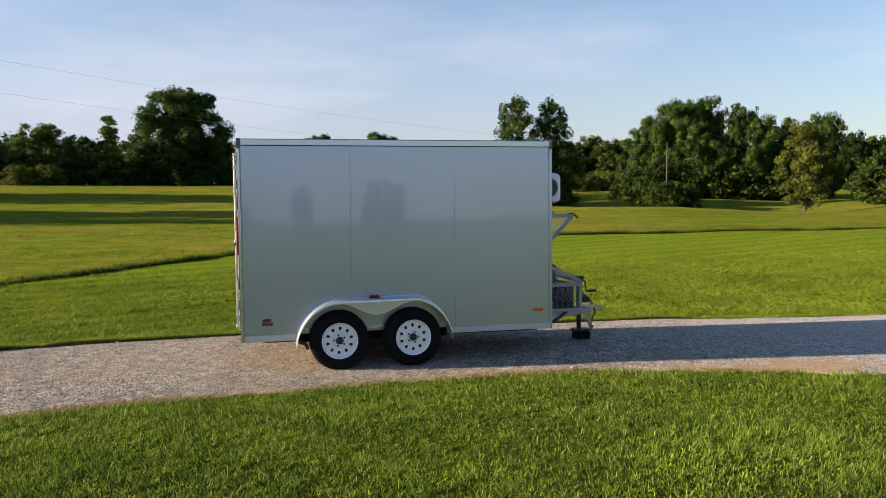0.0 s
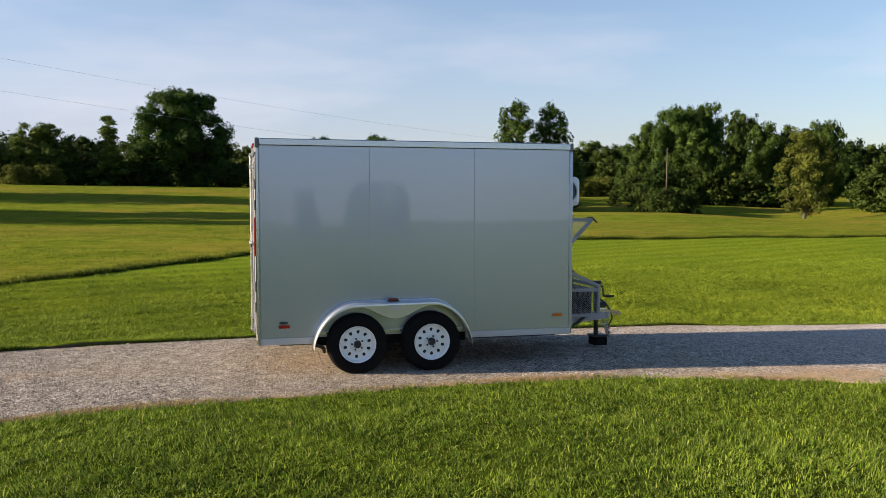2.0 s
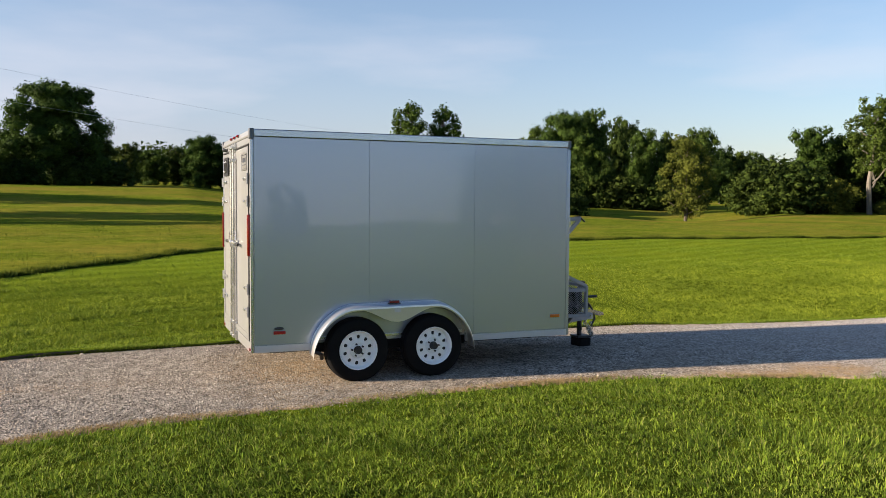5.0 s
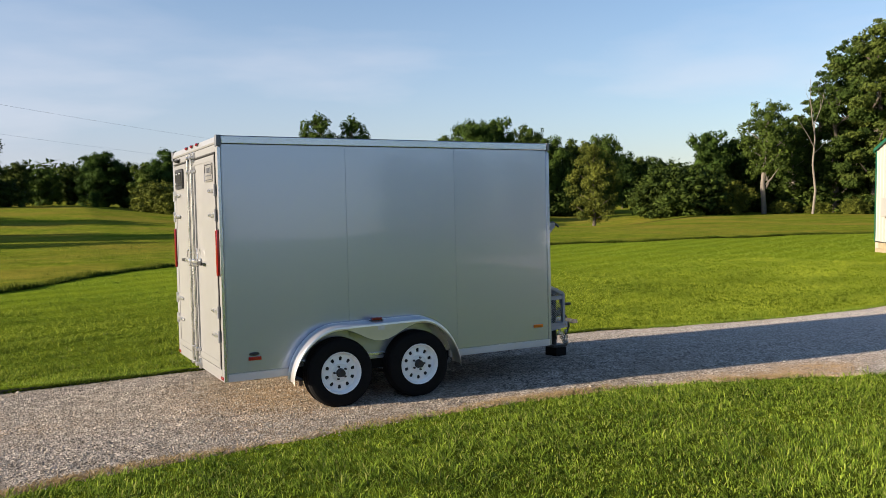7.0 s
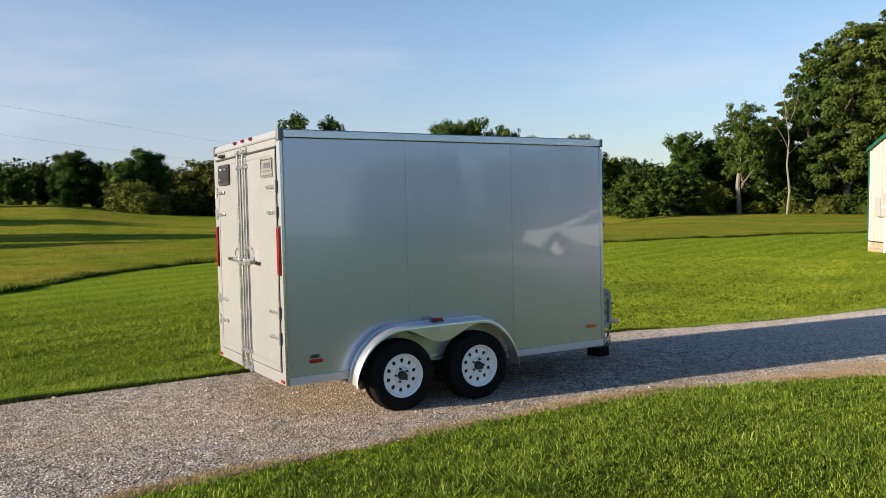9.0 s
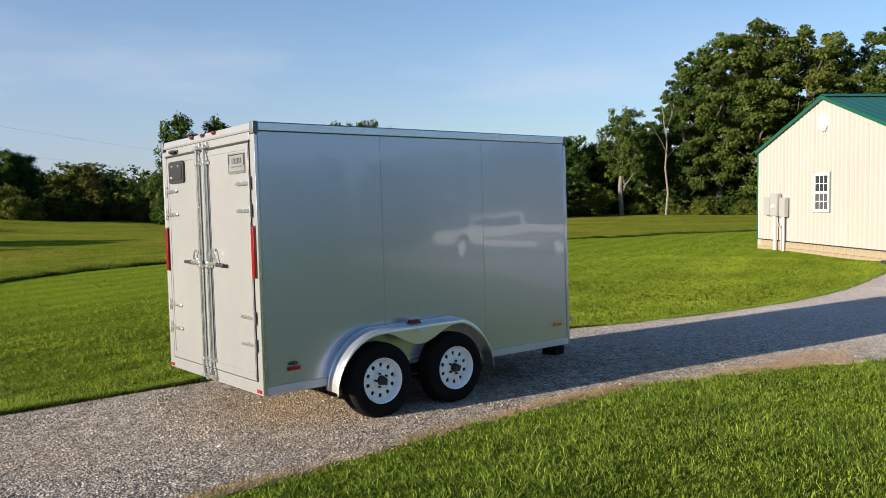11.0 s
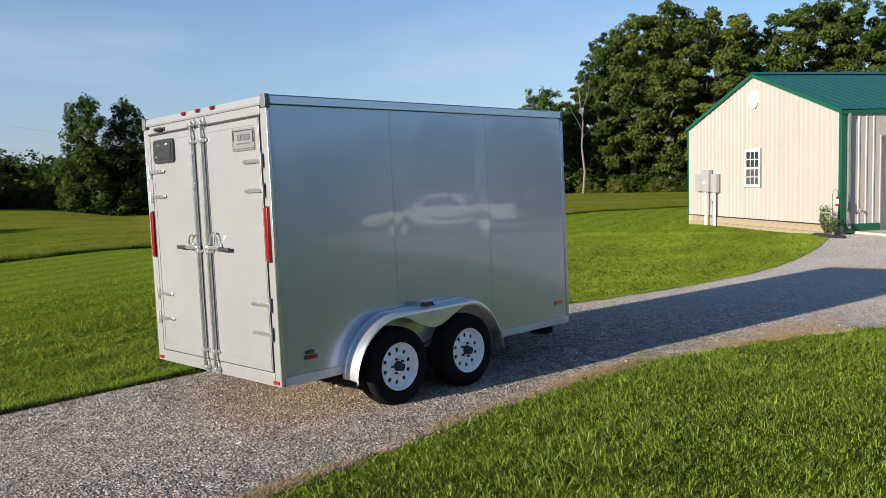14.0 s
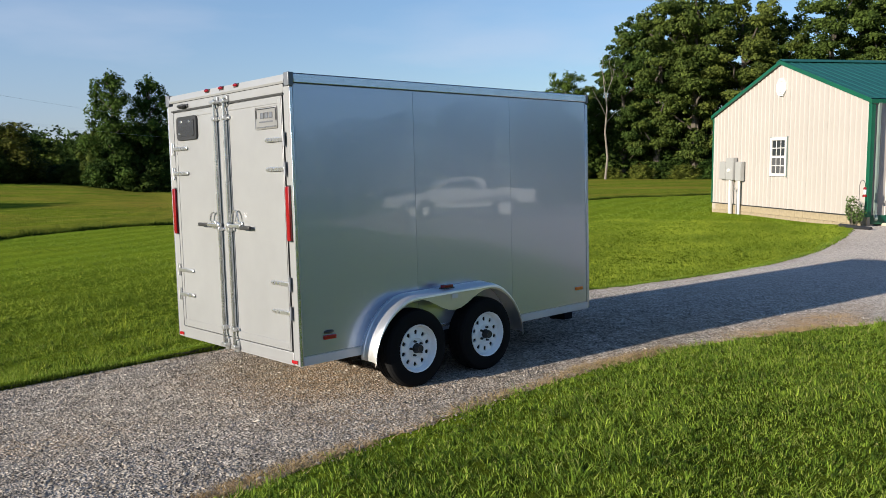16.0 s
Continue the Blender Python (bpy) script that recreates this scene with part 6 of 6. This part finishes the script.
def shed_clear(x, y):
    u = (x - CR.x) * D.x + (y - CR.y) * D.y
    v = (x - CR.x) * N.x + (y - CR.y) * N.y
    return (v < -0.05) | (u < -0.05) | (u > GW + 0.05)


def yard(x, y):
    """1 on the lawn that the camera passes nearest, falling off all round it."""
    return np.clip((x + 8.5) / 4, 0, 1) * np.clip((12.5 - x) / 4, 0, 1) * np.clip((y + 8.5) / 3, 0, 1)


sward("lawn_grass", "thick bright green mown lawn grass", 31, 190000, (-8.5, 12.5, -8.5, -0.6), lambda x, y, r: near_lawn(x, y, r) & (r.uniform(0, 1, len(x)) < yard(x, y)), 0.027, 0.05, 0.006, 0.011, 1.8, BLADE, True, 9)
sward("lawn_grass", "thick bright green mown lawn grass", 30, 560000, (-8.5, 12.5, -8.5, -0.6), lambda x, y, r: near_lawn(x, y, r) & (r.uniform(0, 1, len(x)) < yard(x, y)), 0.020, 0.042, 0.006, 0.011, 1.9, BLADE, False, 7)
sward("lawn_grass", "bright green mown lawn grass round the yard", 32, 60000, (-18, 18, -16, -0.6), lambda x, y, r: near_lawn(x, y, r) & (r.uniform(0, 1, len(x)) > yard(x, y)), 0.04, 0.07, 0.012, 0.022, 1.4, BLADE, False)
sward("lawn_grass", "green mown lawn grass across the drive", 33, 460000, (-9, 20, 1.2, 13), lambda x, y, r: far_lawn(x, y, r) & shed_clear(x, y) & (r.uniform(0, 1, len(x)) < (13 - y) / 7), 0.026, 0.052, 0.007, 0.014, 1.7, BLADE_MID, False, 7)
sward("lawn_grass", "green mown lawn grass across the drive", 34, 90000, (-12, 42, 5, 24), lambda x, y, r: far_lawn(x, y, r) & shed_clear(x, y) & (r.uniform(0, 1, len(x)) < (y - 4) / 6), 0.02, 0.042, 0.014, 0.026, 1.4, BLADE_FAR, False, 5)
sward("lawn_grass", "thick mown lawn grass along the drive", 47, 150000, (-9, 5, 1.2, 7), lambda x, y, r: far_lawn(x, y, r) & (r.uniform(0, 1, len(x)) < (7 - y) / 4), 0.022, 0.045, 0.006, 0.012, 1.9, BLADE, False, 8)
# the unmown field, tallest at the mowing line
sward("field_grass", "rough yellow-green hay field grass", 37, 110000, (-20, 50, 4, 36), lambda x, y, r: field(x, y, r) & (patchy(x, y * 4, 0.16) + r.uniform(0, 0.6, len(x)) > 0.62), 0.03, 0.06, 0.02, 0.035, 1.3, STRAW, False)


def fringe(name, label, seed, n, line, x0, x1, o0, o1, h0, h1, w0, w1, bend, mat):
    """A belt of blades that follows a line of the plan, between two offsets from it."""
    rng = np.random.RandomState(seed)
    x = rng.uniform(x0, x1, n)
    y = line_y(line, x) + rng.uniform(o0, o1, n)
    h = rng.uniform(h0, h1, n) * (0.6 + 0.8 * patchy(x, y, 3.1))
    v, f = blades(rng, x, y, h, rng.uniform(w0, w1, n), rng.uniform(0.2, bend, n), False)
    tagged(new(name, raw_mesh(name, v, f, mat)), label, "grass", kind="stuff")


fringe("lawn_edge_grass", "uncut grass along the far edge of the drive", 35, 30000, FAR_EDGE, -10, 6, -0.01, 0.18, 0.042, 0.088, 0.010, 0.018, 1.2, BLADE)
# row of dark blades painting the shadow line along the drive
fringe("lawn_edge_grass", "foot of the grass along the drive, coloured dark for shade", 46, 26000, FAR_EDGE, -10, 7, -0.06, 0.02, 0.025, 0.065, 0.012, 0.022, 0.8, BLADE_SHADE)
fringe("lawn_edge_grass", "short grass along the far edge of the drive", 45, 12000, FAR_EDGE, 6, 19, -0.05, 0.14, 0.02, 0.05, 0.010, 0.018, 1.4, BLADE)
fringe("field_grass", "tall unmown field grass at the mowing line", 36, 26000, MOW, -10, 45, 0.05, 0.7, 0.08, 0.15, 0.025, 0.05, 1.0, STRAW)
# likewise a painted shadow line where the tall grass begins
fringe("field_grass", "foot of the tall grass at the mowing line, coloured dark for shade", 40, 22000, MOW, -10, 45, -0.12, 0.08, 0.06, 0.11, 0.03, 0.06, 0.8, BLADE_SHADE)
# dry straw on the drive's near edge and the clay patch
rng = np.random.RandomState(38)
ex = rng.uniform(-5, 9, 26000)
ey = line_y(NEAR_EDGE, ex) + 0.06 * np.sin(ex * 1.7) * np.sin(ex * 0.6) + rng.normal(0.07, 0.055, len(ex))
ok = patchy(ex, ey, 2.6) + rng.normal(0, 0.12, len(ex)) > 0.45
v, f = blades(rng, ex[ok], ey[ok], rng.uniform(0.006, 0.026, ok.sum()), rng.uniform(0.006, 0.012, ok.sum()), rng.uniform(1.2, 3.5, ok.sum()), False)
v[:, 2] += 0.014
tagged(new("dry_straw", raw_mesh("dry_straw", v, f, DRY)), "dry tan straw along the edge of the gravel", "straw", kind="stuff")
sward("dry_straw", "dry tan straw on the bare clay patch", 39, 5000, (4.2, 6.8, -1.9, -0.8), lambda x, y, r: (clay_at(x, y) > 0.45) & (y > line_y(NEAR_EDGE, x)), 0.01, 0.03, 0.008, 0.016, 1.8, DRY, False)

# loose stones
def chips(seed, x, y, r0, r1, mat, label):
    """Flat angular chips bedded in the drive."""
    rng = np.random.RandomState(seed)
    k = len(x)
    r = rng.uniform(r0, r1, k) * np.where(rng.uniform(0, 1, k) > 0.97, 1.6, 1)
    octa = np.array([(1, 0, 0), (-1, 0, 0), (0, 1, 0), (0, -1, 0), (0, 0, 1)], float)
    off = (octa[None] + rng.normal(0, 0.28, (k, 5, 3))) * r[:, None, None] * np.array([1.1, 1.1, 0.85])
    ang = rng.uniform(0, 6.28, k)
    co, si = np.cos(ang)[:, None], np.sin(ang)[:, None]
    ox, oy = off[..., 0] * co - off[..., 1] * si, off[..., 0] * si + off[..., 1] * co
    v = np.stack([ox + x[:, None], oy + y[:, None], off[..., 2] + (height(x, y) + 0.013)[:, None]], -1).reshape(-1, 3)
    tri = np.array([(0, 2, 4), (2, 1, 4), (1, 3, 4), (3, 0, 4)])
    f = (np.arange(k)[:, None, None] * 5 + tri[None]).reshape(-1, 3)
    tagged(new("loose_gravel", raw_mesh("loose_gravel", v, f, mat)), label, "gravel", kind="stuff")


def on_drive(x, y, rng):
    return (y > line_y(NEAR_EDGE, x) + 0.10 - np.abs(rng.normal(0, 0.08, len(x)))) & (y < line_y(FAR_EDGE, x) + 0.02)


rng = np.random.RandomState(41)
sx, sy = scatter(rng, 65000, -9, 12, -4, 3)
ok = on_drive(sx, sy, rng) & (rng.uniform(0, 1, len(sx)) > 0.1 + np.clip((sx - 4) / 5, 0, 0.88)) & (clay_at(sx, sy) < rng.uniform(0.2, 1.2, len(sx)))
chips(42, sx[ok], sy[ok], 0.005, 0.013, STONE, "loose angular limestone chips lying on the drive")
sx, sy = scatter(rng, 48000, 4, 20, -5, 4.2)
ok = on_drive(sx, sy, rng) & (rng.uniform(4, 9, len(sx)) < sx) & (clay_at(sx, sy) < rng.uniform(0.1, 0.8, len(sx)))
dense_x, dense_y = scatter(rng, 64000, -5.5, 2.2, -2.4, 2.7)
dense = on_drive(dense_x, dense_y, rng) & (clay_at(dense_x, dense_y) < rng.uniform(0.1, 0.9, len(dense_x)))
chips(44, dense_x[dense], dense_y[dense], 0.004, 0.0115, STONE, "loose angular limestone chips lying on the drive")
chips(43, sx[ok], sy[ok], 0.006, 0.013, PALE_STONE, "pale limestone chips by the building, brightened for the low sun")
